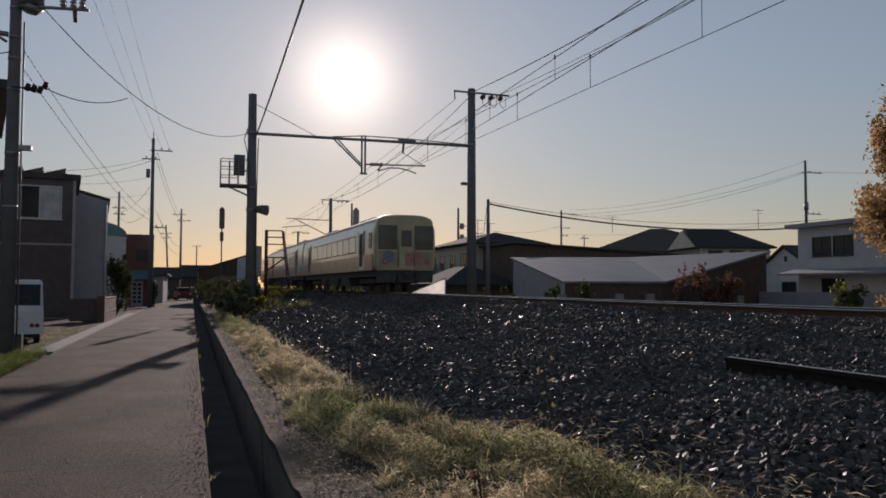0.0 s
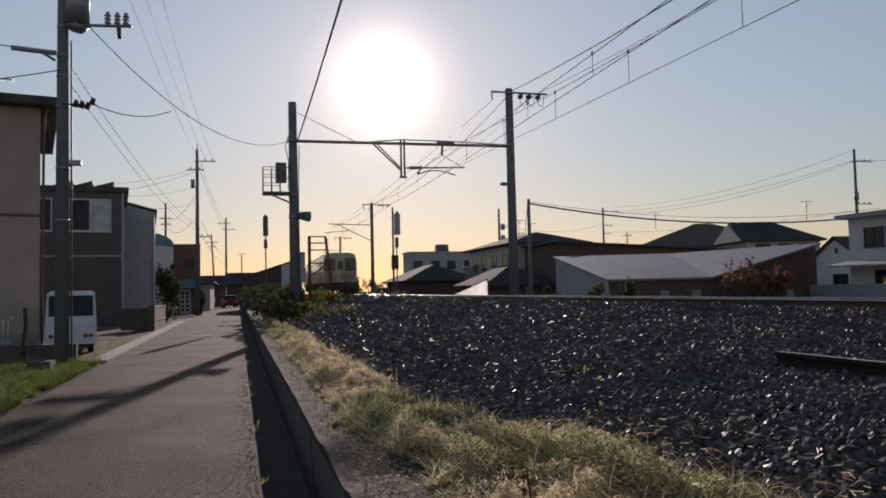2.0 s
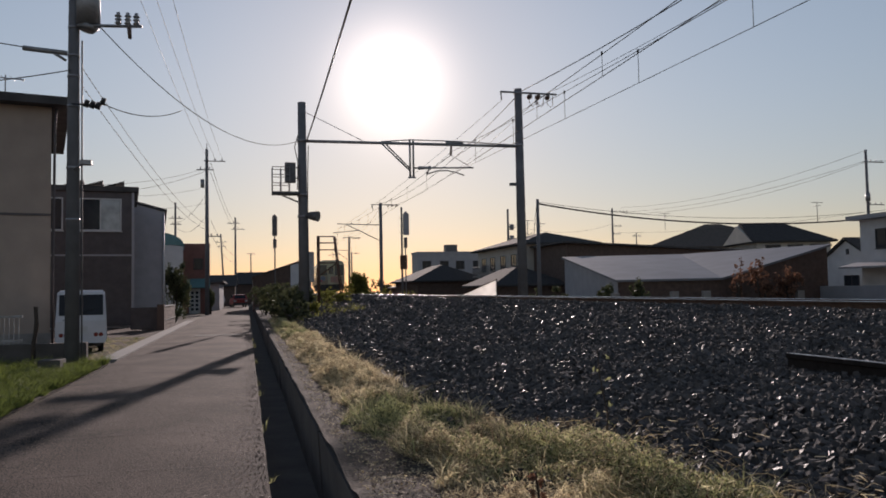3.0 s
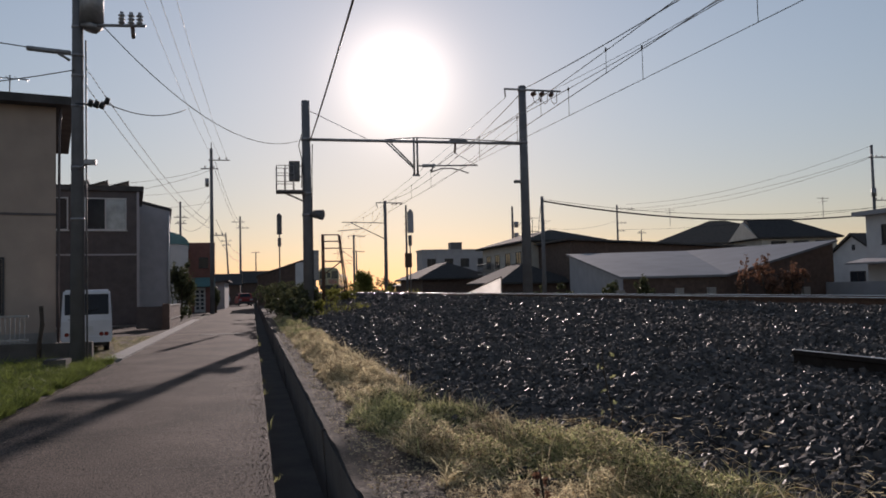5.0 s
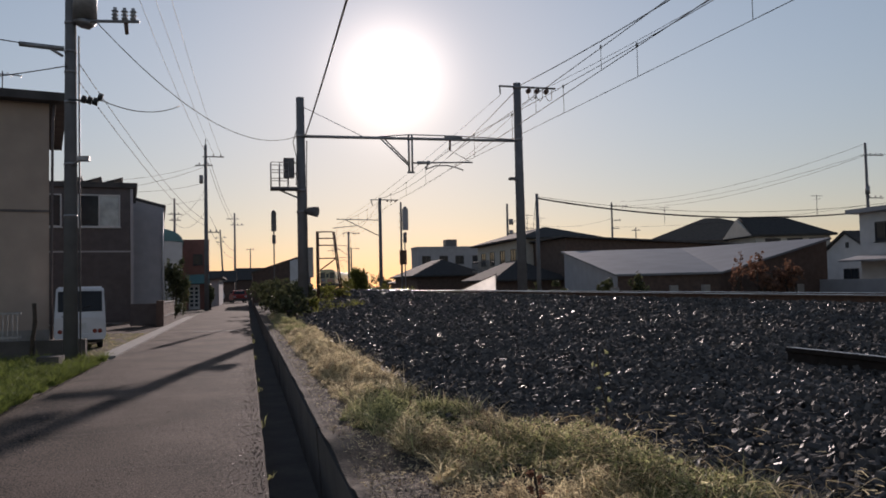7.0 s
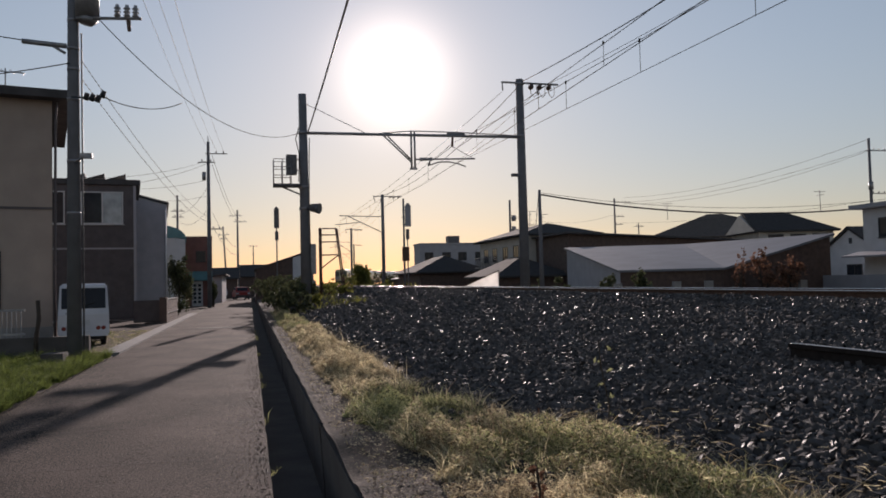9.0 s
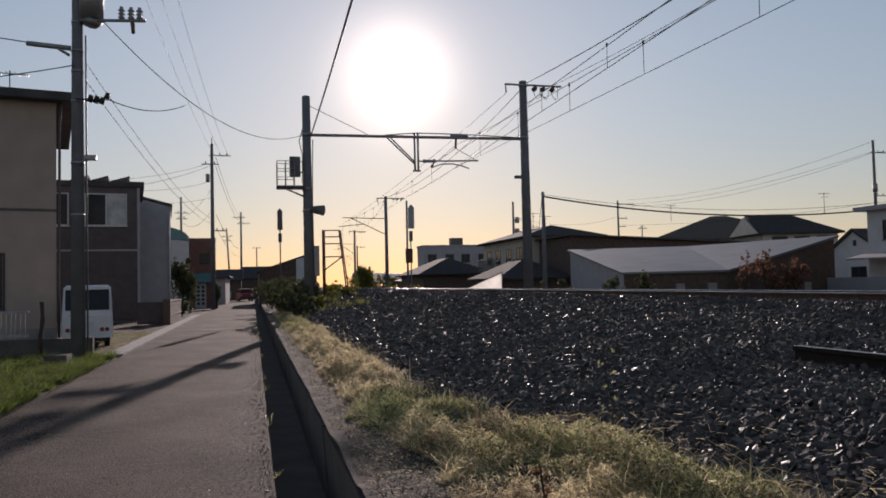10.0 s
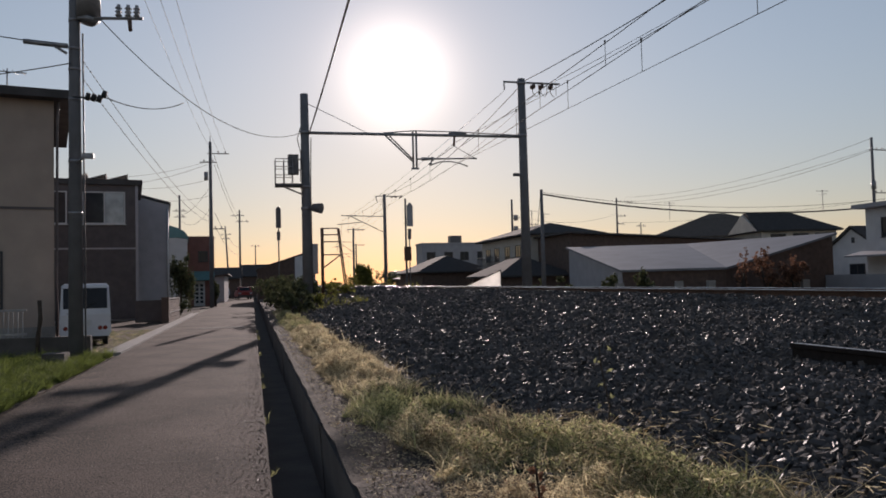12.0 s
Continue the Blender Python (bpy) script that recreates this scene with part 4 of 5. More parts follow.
def build_poles():
    # pole by the lane, with transformer, arms and street lamp
    p = utility_pole(-3.755, 18.55, 11.8, "grey concrete utility pole with transformer beside the lane", (), .156)
    tr = part("transformer", rod(bm_new(), (.30, -.05, 7.55), (.30, -.05, 8.6), .255, .255, 20), STEEL, p, "grey can-shaped transformer")
    part("transformer_foot", rod(bm_new(), (.27, -.05, 7.42), (.30, -.05, 7.55), .14, .25, 18), STEEL, tr)
    a = part("cross_arm", rod(bm_new(), (.1, -.2, 7.5), (1.46, -.2, 7.56), .035), STEEL, p)
    for x in (.95, 1.15, 1.33):
        bm = bm_new()
        rod(bm, (x, -.2, 7.55), (x, -.2, 7.85), .05, .04, 8)
        for z in (7.6, 7.68, 7.76):
            rod(bm, (x, -.2, z), (x, -.2, z + .02), .075, .075, 8)
        part("insulator", bm, PORCELAIN, a)
    part("fuse", rod(bm_new(), (1.18, -.2, 7.5), (1.2, -.22, 7.26), .05, .04, 8), BROWNPORC, a)
    b = part("side_arm", rod(bm_new(), (-.1, -.2, 6.86), (-.98, -.2, 6.93), .055), STEEL, p)
    part("brace", rod(bm_new(), (-.12, -.2, 6.7), (-.4, -.2, 6.87), .03), STEEL, b)
    for z in (8.2, 7.5, 6.86, 6.4, 5.72, 4.35, 3.2):
        part("band", rod(bm_new(), (0, 0, z - .03), (0, 0, z + .03), .162 - z * .0045, .162 - z * .0045, 16), STEEL, p)
    bm = bm_new()
    for x, z in ((.28, 5.74), (.40, 5.72), (.52, 5.7), (.62, 5.8)):
        rod(bm, (x, -.22, z - .06), (x + .06, -.26, z + .08), .06, .05, 8)
    rod(bm, (0, -.2, 5.74), (.62, -.24, 5.72), .02, None, 6)
    part("splice_cluster", bm, WIRE, p, "cluster of dark cable splices")
    l = part("lamp_arm", rod(bm_new(), (.05, -.15, 4.3), (.3, -.35, 4.42), .025), STEEL, p)
    part("lamp", bevel(box(bm_new(), .22, -.5, 4.36, .46, -.32, 4.46), .02), STEEL, l, "small pale street lamp")
    part("conduit", rod(bm_new(), (.21, -.06, 0), (.18, -.06, 7.2), .02, None, 6), DARKSTEEL, p)
    fw = thing("front_wall", pose(0, 0, 0), "low dark concrete garden wall with a metal railing", "garden wall")
    part("wall", bevel(box(bm_new(), -12, 19.3, -.05, -3.6, 19.5, .46), .015), WALLCON, fw)
    bm = bm_new()
    for z in (.52, 1.06):
        box(bm, -12, 19.37, z, -4.95, 19.41, z + .05)
    part("rail", bm, STEEL, fw)
    for k in range(72):
        part("baluster", box(bm_new(), -12 + k * .098, 19.38, .462, -11.98 + k * .098, 19.40, 1.06), STEEL, fw)
    single("garden_hose_post", tube(bm_new(), [(-4.62, 18.9, 0), (-4.6, 18.9, .5), (-4.55, 18.92, .9), (-4.58, 18.95, 1.3)], .05, 8), BARK, "short crooked stump by the garden wall", "stump")
    single("kerb_stone", bevel(box(bm_new(), -4.1, 17.1, 0, -3.68, 17.6, .24), .10, 4), WALLCON, "weathered concrete kerb block by the pole", "kerb block")
    # tall pole by the far houses
    q = utility_pole(-2.88, 60, 12.3, "tall concrete utility pole by the far houses", ((11.4, -.2, 1.35, 0), (10.75, -.75, .5, 0), (5.8, .1, .95, 0)), .17)
    part("switch", rod(bm_new(), (-.3, -.3, 9.4), (-.3, -.3, 10.0), .14, None, 10), STEEL, q)
    part("top_spike", rod(bm_new(), (0, 0, 12.3), (0, 0, 12.75), .03, None, 6), STEEL, q)
    utility_pole(-1.5, 108, 11.8, "far utility pole down the lane", ((11.0, -1.1, .6, 0), (10.2, -.5, 1.2, 0)), .17)
    utility_pole(-3.1, 116, 10.2, "far leaning utility pole down the lane", ((9.0, -.8, .8, 0), (8.4, -.6, .6, 0)), .15).rotation_euler = (0, radians(-3), 0)
    utility_pole(.72, 150, 9.0, "far slim utility pole down the lane", ((9.0, -.8, .8, 0),), .15)
    utility_pole(-6.95, 82, 10.8, "far utility pole behind the white house", ((9.2, -.6, .7, 0), (8.6, -.5, .6, 0)), .15)
    # poles among the houses over the track
    utility_pole(15.45, 40, 6.4, "dark wooden pole carrying a thick cable", (), .13)
    u = utility_pole(27.45, 80, 10.2, "far utility pole with two transformer cans", (), .17)
    for z in (8.2, 7.0):
        part("transformer", rod(bm_new(), (.35, -.2, z - .3), (.35, -.2, z + .3), .24, None, 12), STEEL, u, "grey transformer can")
        part("bracket", rod(bm_new(), (0, 0, z), (.8, -.2, z), .04, None, 6), STEEL, u)
    utility_pole(31.6, 86, 8.2, "far utility pole among the roofs", ((7.9, -1.0, 1.0, 0),), .12)
    utility_pole(44.8, 90, 11.5, "far utility pole with side arms", ((11.0, -.2, 2.2, 0), (9.2, -.2, 1.2, 0), (8.2, -.2, 1.0, 0)), .16)
    utility_pole(47, 88, 8.2, "far slim pole among the roofs", ((7.8, -.6, .6, 0),), .1)
    r = utility_pole(52.0, 56, 13.0, "tall utility pole behind the white house", ((11.9, -.5, 1.7, 0), (8.2, -.2, 1.5, 0), (7.0, -1.0, 1.0, 0)), .17)
    part("transformer", rod(bm_new(), (-.25, -.3, 8.5), (-.25, -.3, 9.2), .2, None, 12), STEEL, r)
    cable((15.5, 40, 6.15), (36.5, 37.5, 5.35), .75, .045, "thick black cable sagging across the house roofs")
    cable((15.5, 40, 6.25), (36.5, 37.5, 5.75), .7, .012, "thin cable beside the thick one")
    single("guy_wire", tube(bm_new(), [(15.4, 40, 6.2), (15.1, 39.6, 5.0), (15.05, 39.6, 4.4)], .015), WIRE, "thin guy wire on the wooden pole", "wire")
    for z0, z1, d in ((11.8, 13.0, 1.1), (11.2, 12.1, .9), (11.0, 12.0, 1.2)):
        cable((46.0, 90, z0 - .2), (52.2, 56, z1), d, .014, "thin power line between the far poles")
    cable((52.2, 56, 12.0), (80, 40, 13), .8, .014, "thin power line running out over the roofs")
    cable((27.4, 80, 8.6), (44.8, 90, 9.5), 1.0, .012, "thin power line between the far poles")
    cable((45, 90, 8.4), (52, 56, 7.6), .5, .012, "thin power line between the far poles")
    # cables of the lane
    cable((-3.36, 18.4, 7.7), (2.1, 33, 7.9), 1.12, .011, "thin black cable from the lane pole to the gantry", n=26)
    cable((-3.1, 18.3, 5.75), (-1.85, 23.5, 6.85), .22, .012, "short looped cable by the lane pole")
    for x, z in ((-2.9, 11.55), (-2.4, 11.55), (-1.9, 11.55)):
        cable((x - .5, 18.5, z - .4), (x + .15, 60, z), .5, .008, "thin power line along the lane")
    for z0, z1, x in ((6.55, 6.7, .14), (6.15, 6.3, .14)):
        path = sag((-3.69 + x, 18.4, z0), (-2.9, 60, z1), .55, 120)
        bm = tube(bm_new(), path, .0045, 5)
        for p, q in zip(path, path[1:]):
            rod(bm, p, p.lerp(q, .5) + Vector((0, 0, .012)), .013, .009, 6)
        single("telephone_cable", bm, POLECON, "thin telephone cable held by a row of spiral hangers", "cable", "overhead cables")
    cable((-4.6, 18.4, 6.95), (-16, 10, 7.6), .4, .012, "thin service wire running to the houses")
    cable((-3.8, 18.4, 6.5), (-13, 24, 7.3), .3, .012, "thin service wire running to the houses")
    cable((-2.9, 60, 10.7), (-9.5, 46, 7.0), .4, .012, "thin service wire from the far pole to a house")
    cable((-2.9, 60, 10.9), (-10.5, 44, 7.4), .5, .010, "thin service wire from the far pole to a house")
    cable((-2.9, 60, 9.5), (-9.0, 52, 7.9), .35, .010, "thin service wire from the far pole to a house")
    cable((-2.9, 60, 8.3), (-7.2, 49, 6.9), .3, .010, "thin service wire from the far pole to a house")
    cable((-2.9, 60, 9.0), (-6.95, 82, 8.8), .5, .012, "thin service wire from the far pole")
    cable((-2.9, 60, 7.4), (-6.95, 82, 8.4), .9, .012, "thin service wire from the far pole")
    for z in (11.3, 10.6, 7.0, 6.0):
        cable((-2.6, 60, z), (-1.5, 108, z * .97), .7, .014, "thin power line down the lane")
    # television aerial on the tan house
    an = thing("television_aerial", pose(-7.25, 26.3, 7.45), "thin metal television aerial on the roof", "aerial")
    part("mast", rod(bm_new(), (0, 0, 0), (0, 0, .95), .02, None, 6), STEEL, an)
    part("boom", rod(bm_new(), (-.9, 0, .9), (.55, 0, .82), .018, None, 6), STEEL, an)
    for k in range(6):
        part("element", rod(bm_new(), (-.8 + k * .25, -.25, .89 - k * .012), (-.8 + k * .25, .25, .89 - k * .012), .01, None, 5), STEEL, an)
    for x, y, z in ((43.5, 75, 7.6), (48.5, 58, 6.9), (28, 72, 6.2), (26, 70, 6.3)):
        an = thing("television_aerial", pose(x, y, z), "thin metal television aerial on a roof", "aerial")
        part("mast", rod(bm_new(), (0, 0, 0), (0, 0, 1.8), .03, None, 6), STEEL, an)
        part("boom", rod(bm_new(), (-.6, 0, 1.7), (.6, 0, 1.7), .025, None, 6), STEEL, an)
        part("element", rod(bm_new(), (0, -.5, 1.4), (0, .5, 1.4), .02, None, 6), STEEL, an)


build_left_houses()
build_right_houses()
build_poles()


# ---------------------------------------------------------------- trackside equipment
def build_trackside():
    # ladder frame beside the track
    g = thing("trackside_ladder_frame", pose(0, 45, 0), "tall rusty steel frame with ladder beside the track", "frame")
    for x in (3.9, 4.05):
        part("post", rod(bm_new(), (x, (x - 3.9) * 5, .3), (x, (x - 3.9) * 5, 4.75), .05, None, 8), RUST, g)
    for z in (4.72, 4.35, 3.95, 3.2):
        part("crossbar", rod(bm_new(), (3.9, 0, z), (4.85 + (4.75 - z) * .12, 0, z), .035, None, 8), RUST, g)
    lad = part("ladder", rod(rod(bm_new(), (4.82, 0, 4.75), (5.28, 0, .6), .04, None, 8), (4.95, .45, 4.75), (5.45, .45, .6), .04, None, 8), RUST, g, "slanting rusty ladder")
    for k in range(11):
        f = k / 11
        part("rung", rod(bm_new(), (4.82 + .46 * f, 0, 4.7 - 4.1 * f), (4.95 + .5 * f, .45, 4.7 - 4.1 * f), .018, None, 6), RUST, lad)
    part("brace", rod(bm_new(), (3.92, 0, 2.4), (5.0, 0, 3.2), .035, None, 8), RUST, g)
    part("brace", rod(bm_new(), (3.92, 0, .7), (5.2, 0, 1.5), .05, None, 8), RUST, g)
    c = thing("relay_cabinet", pose(3.35, 43.5, 0), "grey steel relay cabinet on a post beside the track", "cabinet")
    part("cabinet_body", bevel(box(bm_new(), -.18, -.25, 2.1, .2, .25, 3.75), .03), STEEL, c)
    part("post", rod(bm_new(), (0, 0, .3), (0, 0, 2.1), .06, None, 8), STEEL, c)
    part("cabinet_box", bevel(box(bm_new(), -.2, -.2, 1.2, .15, .2, 1.75), .03), PALEGREY, c)
    # slim sign post
    s = thing("trackside_sign_post", pose(1.4, 42, 0), "slim post with a long dark signal box on top", "signal post")
    part("post", rod(bm_new(), (0, 0, .3), (0, 0, 4.6), .035, None, 8), DARKSTEEL, s)
    part("sign_box", bevel(box(bm_new(), -.13, -.1, 4.55, .13, .1, 5.55), .04), DARKSTEEL, s)
    part("cap", rod(bm_new(), (0, 0, 5.55), (0, 0, 5.68), .13, .03, 10), DARKSTEEL, s)
    part("lower_box", bevel(box(bm_new(), -.09, -.08, 3.9, .09, .08, 4.35), .03), DARKSTEEL, s)
    # block signal seen from behind
    m = thing("block_signal", pose(11.9, 60, 0), "railway block signal on a slim mast, its back to the lane", "signal")
    part("mast", rod(bm_new(), (-.12, 0, .4), (-.12, 0, 8.1), .09, .075, 10), POLECON, m)
    part("mast", rod(bm_new(), (.14, -.1, .4), (.14, -.1, 5.2), .05, None, 8), STEEL, m)
    h = part("signal_head", bevel(box(bm_new(), -.02, -.25, 5.9, .42, .0, 7.55), .08, 2), PALEGREY, m, "tall grey signal head")
    part("signal_cap", rod(bm_new(), (.2, -.12, 7.55), (.2, -.12, 7.75), .2, .08, 12), PALEGREY, h)
    part("lower_head", bevel(box(bm_new(), .03, -.22, 4.9, .27, .0, 5.7), .05), DARKSTEEL, m)
    part("relay_box", bevel(box(bm_new(), -.3, -.35, 3.2, .22, -.08, 4.3), .04), RUST, m)
    for z in (6.1, 6.6, 7.2, 4.2, 3.4):
        part("bracket", rod(bm_new(), (-.3, -.05, z), (.2, -.05, z), .025, None, 6), STEEL, m)


# ---------------------------------------------------------------- vehicles
def wheel(parent, x, y, r, w, tyre=RUBBER):
    t = part("wheel", bevel(rod(bm_new(), (x - w / 2, y, r), (x + w / 2, y, r), r, None, 20), .02, 1, 60), tyre, parent)
    part("rim", rod(bm_new(), (x - w / 2 - .005, y, r), (x + w / 2 + .005, y, r), r * .58, None, 16), STEEL, t)


def build_van():
    v = thing("van", pose(-4.31, 22.45, 0.012, 0, 0, 10.5), "small white box van parked with its rear to the road", "van")
    prof = ((0, .32), (0, .95), (.2, 1.8), (.32, 1.88), (.5, 1.9), (2.5, 1.88), (2.95, 1.35), (3.35, 1.0), (3.4, .32))
    b = bm_new()
    prism(b, prof, "x", -.71, .71)
    for q in b.verts:
        if q.co.z > 1.0:
            q.co.x *= 1 - .1 * (q.co.z - 1.0)
    bevel(b, .05, 2, 25)
    body = part("body", b, WHITEPAINT, v)
    def slant(z):
        return .2 * (z - .95) / .85
    def rear(name, x0, x1, z0, z1, out, m, parent):
        bm = bm_new()
        vs = [bm.verts.new((x, slant(z) - o if z > .95 else -o, z)) for o in (out, -.01) for x, z in ((x0, z0), (x1, z0), (x1, z1), (x0, z1))]
        for f in ((0, 1, 2, 3), (7, 6, 5, 4), (0, 4, 5, 1), (1, 5, 6, 2), (2, 6, 7, 3), (3, 7, 4, 0)):
            bm.faces.new([vs[i] for i in f])
        bmesh.ops.recalc_face_normals(bm, faces=bm.faces[:])
        return part(name, bm, m, parent)
    tg = rear("tailgate", -.58, .58, .951, 1.78, .012, WHITEPAINT, v)
    rear("rear_window", -.60, .60, 1.14, 1.76, .022, VANGLASS, tg)
    rear("number_plate", -.17, .17, .62, .8, .03, FRAMEWHITE, tg)
    rear("badge_bar", -.5, -.2, .98, 1.02, .02, STEEL, tg)
    part("wiper", rod(bm_new(), (-.05, .0, 1.2), (.3, .05, 1.32), .012, None, 5), RUBBER, tg)
    part("bumper", bevel(box(bm_new(), -.67, -.06, .3, .67, .1, .48), .03), WHITEPAINT, v)
    for x in (-.54, -.4, .4, .54):
        part("tail_light", rod(bm_new(), (x, -.005, .55), (x, -.03, .55), .065, .06, 14), REDLENS, v)
    for s in (-1, 1):
        part("side_window", box(bm_new(), s * .60 - .015, .5, 1.2, s * .60 + .015, 1.5, 1.62), GLASS, v)
        part("mirror", bevel(box(bm_new(), s * .72 - .06, 2.6, 1.15, s * .72 + .06, 2.66, 1.4), .02), DARKSTEEL, v)
    for x in (-.55, .55):
        for y in (.62, 2.75):
            wheel(v, x, y, .27, .15)
    part("underbody", box(bm_new(), -.55, .2, .18, .55, 3.1, .33), UNDER, v)
    v.scale = (.89, 1.0, .88)


def build_car(x, y, rz, paint, label):
    c = thing("car", pose(x, y, 0.012, 0, 0, rz), label, "car", "cars parked down the lane")
    b = bm_new()
    prism(b, ((0, .3), (0, .85), (.35, .95), (.75, 1.42), (2.1, 1.45), (2.75, .98), (3.6, .82), (3.7, .3)), "x", -.8, .8)
    for q in b.verts:
        if q.co.z > 1.0:
            q.co.x *= .84
    part("body", bevel(b, .06, 2, 25), paint, c)
    for s in (-1, 1):
        part("side_window", prism(bm_new(), ((.75, 1.0), (2.4, 1.0), (2.0, 1.36), (.9, 1.36)), "x", s * .74 - .03, s * .74 + .03), GLASS, c)
        part("headlight", bevel(box(bm_new(), s * .62 - .15, -.02, .62, s * .62 + .15, .06, .8), .02), PALEGLASS, c)
    bm = bm_new()
    vs = [bm.verts.new(p) for p in ((-.62, .36, 1.0), (.62, .36, 1.0), (.58, .68, 1.38), (-.58, .68, 1.38), (-.62, .42, 1.0), (.62, .42, 1.0), (.58, .74, 1.38), (-.58, .74, 1.38))]
    for f in ((0, 1, 2, 3), (7, 6, 5, 4), (0, 4, 5, 1), (1, 5, 6, 2), (2, 6, 7, 3), (3, 7, 4, 0)):
        bm.faces.new([vs[i] for i in f])
    part("windscreen", bm, GLASS, c)
    part("bumper", bevel(box(bm_new(), -.78, -.08, .3, .78, .06, .52), .03), UNDER, c)
    for xx in (-.7, .7):
        for yy in (.7, 2.9):
            wheel(c, xx, yy, .29, .17)


# ---------------------------------------------------------------- train
CAR = 20.0


def half_width(z):
    """The body's half width at height z above the rail."""
    if z < 2.6:
        return 1.40 - .05 * max(0, 1.3 - z)
    if z < 3.1:
        return 1.40 - .10 * ((z - 2.6) / .5) ** 2
    return 1.30 * math.sqrt(max(0.0, 1 - ((z - 3.1) / .42) ** 2))


def build_train_car(cab):
    label = "cream railcar with a yellow rounded cab end and red lamps" if cab else "cream railcar with a yellow lower body, coupled in the train"
    c = thing("train_car", pose(0, 0, 0), label, "train car", "cars of the passing train")
    y0, y1 = -CAR / 2 + .15, CAR / 2 - .15
    zs = [1.0, 1.3, 1.75, 2.6, 2.85, 3.1]
    right = [(half_width(z), z) for z in zs]
    def crown(t):
        """A flat-topped roof curve with tight shoulders."""
        c = math.cos(t)
        return math.copysign(1.30 * abs(c) ** .6, c), 3.1 + .40 * math.sin(t) ** .75
    arc = [crown(math.pi * k / 20) for k in range(1, 20)]
    left = [(-u, z) for u, z in right[::-1]]
    outline = right + arc + left
    body = part("body", prism(bm_new(), outline, "y", y0 + (.5 if cab else 0), y1), TRAINCREAM, c)
    roof = bm_new()
    top = [(u * 1.008, z + .012) for u, z in [crown(math.pi * (.06 + .88 * k / 20)) for k in range(21)]]
    prism(roof, top + [(u * .98, z - .03) for u, z in top[::-1]], "y", y0 + .5, y1 - .05)
    part("roof", roof, TRAINGREY, c)
    for yy in (-5.5, 3.5):
        part("air_conditioner", bevel(box(bm_new(), -.75, yy - 1.6, 3.42, .75, yy + 1.6, 3.60), .06), TRAINGREY, c)
    for s in (-1, 1):
        a, b = s * 1.405, s * 1.420
        lo, hi = min(a, b), max(a, b)
        part("lower_stripe", box(bm_new(), lo - .008, y0 + .55, 1.02, hi, y1 - .02, 1.72), TRAINBROWN, c, "dull yellow-brown lower panel")
        n = 8
        for k in range(n):
            yy = -5.9 + k * 1.48
            w = part("window", box(bm_new(), lo - .006, yy, 1.95, hi, yy + 1.32, 2.68), TRAINGLASS, c)
            part("gasket", box(box(bm_new(), lo - .006, yy - .04, 1.9, hi + .004 * (s > 0), yy + 1.36, 1.945), lo - .006, yy - .04, 2.685, hi, yy + 1.36, 2.73), DARKSTEEL, w)
        for yy in (-7.6, 6.9):
            d = part("side_door", box(bm_new(), lo - .012, yy, 1.08, hi + .003, yy + .95, 2.85), TRAINCREAM, c)
            part("door_pane", box(bm_new(), min(s * 1.41, s * 1.432), yy + .12, 1.2, max(s * 1.41, s * 1.432), yy + .83, 2.75), UNDER, d)
            part("door_gap", box(bm_new(), min(s * 1.40, s * 1.428), yy - .09, 1.05, max(s * 1.40, s * 1.428), yy - .02, 2.9), UNDER, d)
            part("door_gap", box(bm_new(), min(s * 1.40, s * 1.428), yy + .97, 1.05, max(s * 1.40, s * 1.428), yy + 1.04, 2.9), UNDER, d)
        if cab:
            part("cab_side_window", box(bm_new(), lo - .006, y0 + .75, 2.0, hi, y0 + 1.25, 2.7), GLASS, c)
    if cab:
        # rounded cab end: the outline shrunk in steps
        bm = bm_new()
        rings = []
        for d, k in ((.52, 1.006), (.22, 1.004), (.08, .985), (.0, .94)):
            rings.append([bm.verts.new((u * k, y0 + d, 2.2 + (z - 2.2) * (k if z > 2.2 else 1))) for u, z in outline])
        for a, b in zip(rings, rings[1:]):
            for i in range(len(a)):
                bm.faces.new((a[i], a[(i + 1) % len(a)], b[(i + 1) % len(a)], b[i])).smooth = True
        bm.faces.new(rings[-1])
        bm.faces.new(rings[0][::-1])
        bmesh.ops.recalc_face_normals(bm, faces=bm.faces[:])
        front = part("cab_front", bm, TRAINYELLOW, c, "yellow rounded cab front")
        for s in (-1, 1):
            part("windscreen", bevel(box(bm_new(), s * .84 - .45, y0 - .02, 1.92, s * .84 + .42, y0 + .06, 3.0), .05), CABGLASS, front, "large dark cab window")
            tl = part("tail_lamp", rod(bm_new(), (s * .98, y0 - .03, 1.38), (s * .98, y0 + .05, 1.38), .06, None, 14), TAIL, front, "glowing red tail lamp")
            part("lamp_ring", rod(bm_new(), (s * .98, y0 - .02, 1.38), (s * .98, y0 + .05, 1.38), .12, None, 14), DARKSTEEL, front)
            part("handrail", rod(bm_new(), (s * .38, y0 - .06, 1.2), (s * .38, y0 - .06, 2.2), .02, None, 6), STEEL, front)
            part("front_lamp", rod(bm_new(), (s * .55, y0 + .08, 3.22), (s * .55, y0 + .2, 3.22), .1, None, 12), PALEGLASS, front)
        part("lower_face", bevel(box(bm_new(), -1.27, y0 - .012, 1.02, 1.27, y0 + .05, 1.82), .05), TRAINBROWN, front, "dull brown lower face")
        ed = part("end_door", box(bm_new(), -.33, y0 - .035, 1.05, .33, y0 + .05, 2.95), TRAINYELLOW, front)
        part("door_pane", box(bm_new(), -.24, y0 - .05, 2.05, .24, y0 - .03, 2.78), CABGLASS, ed)
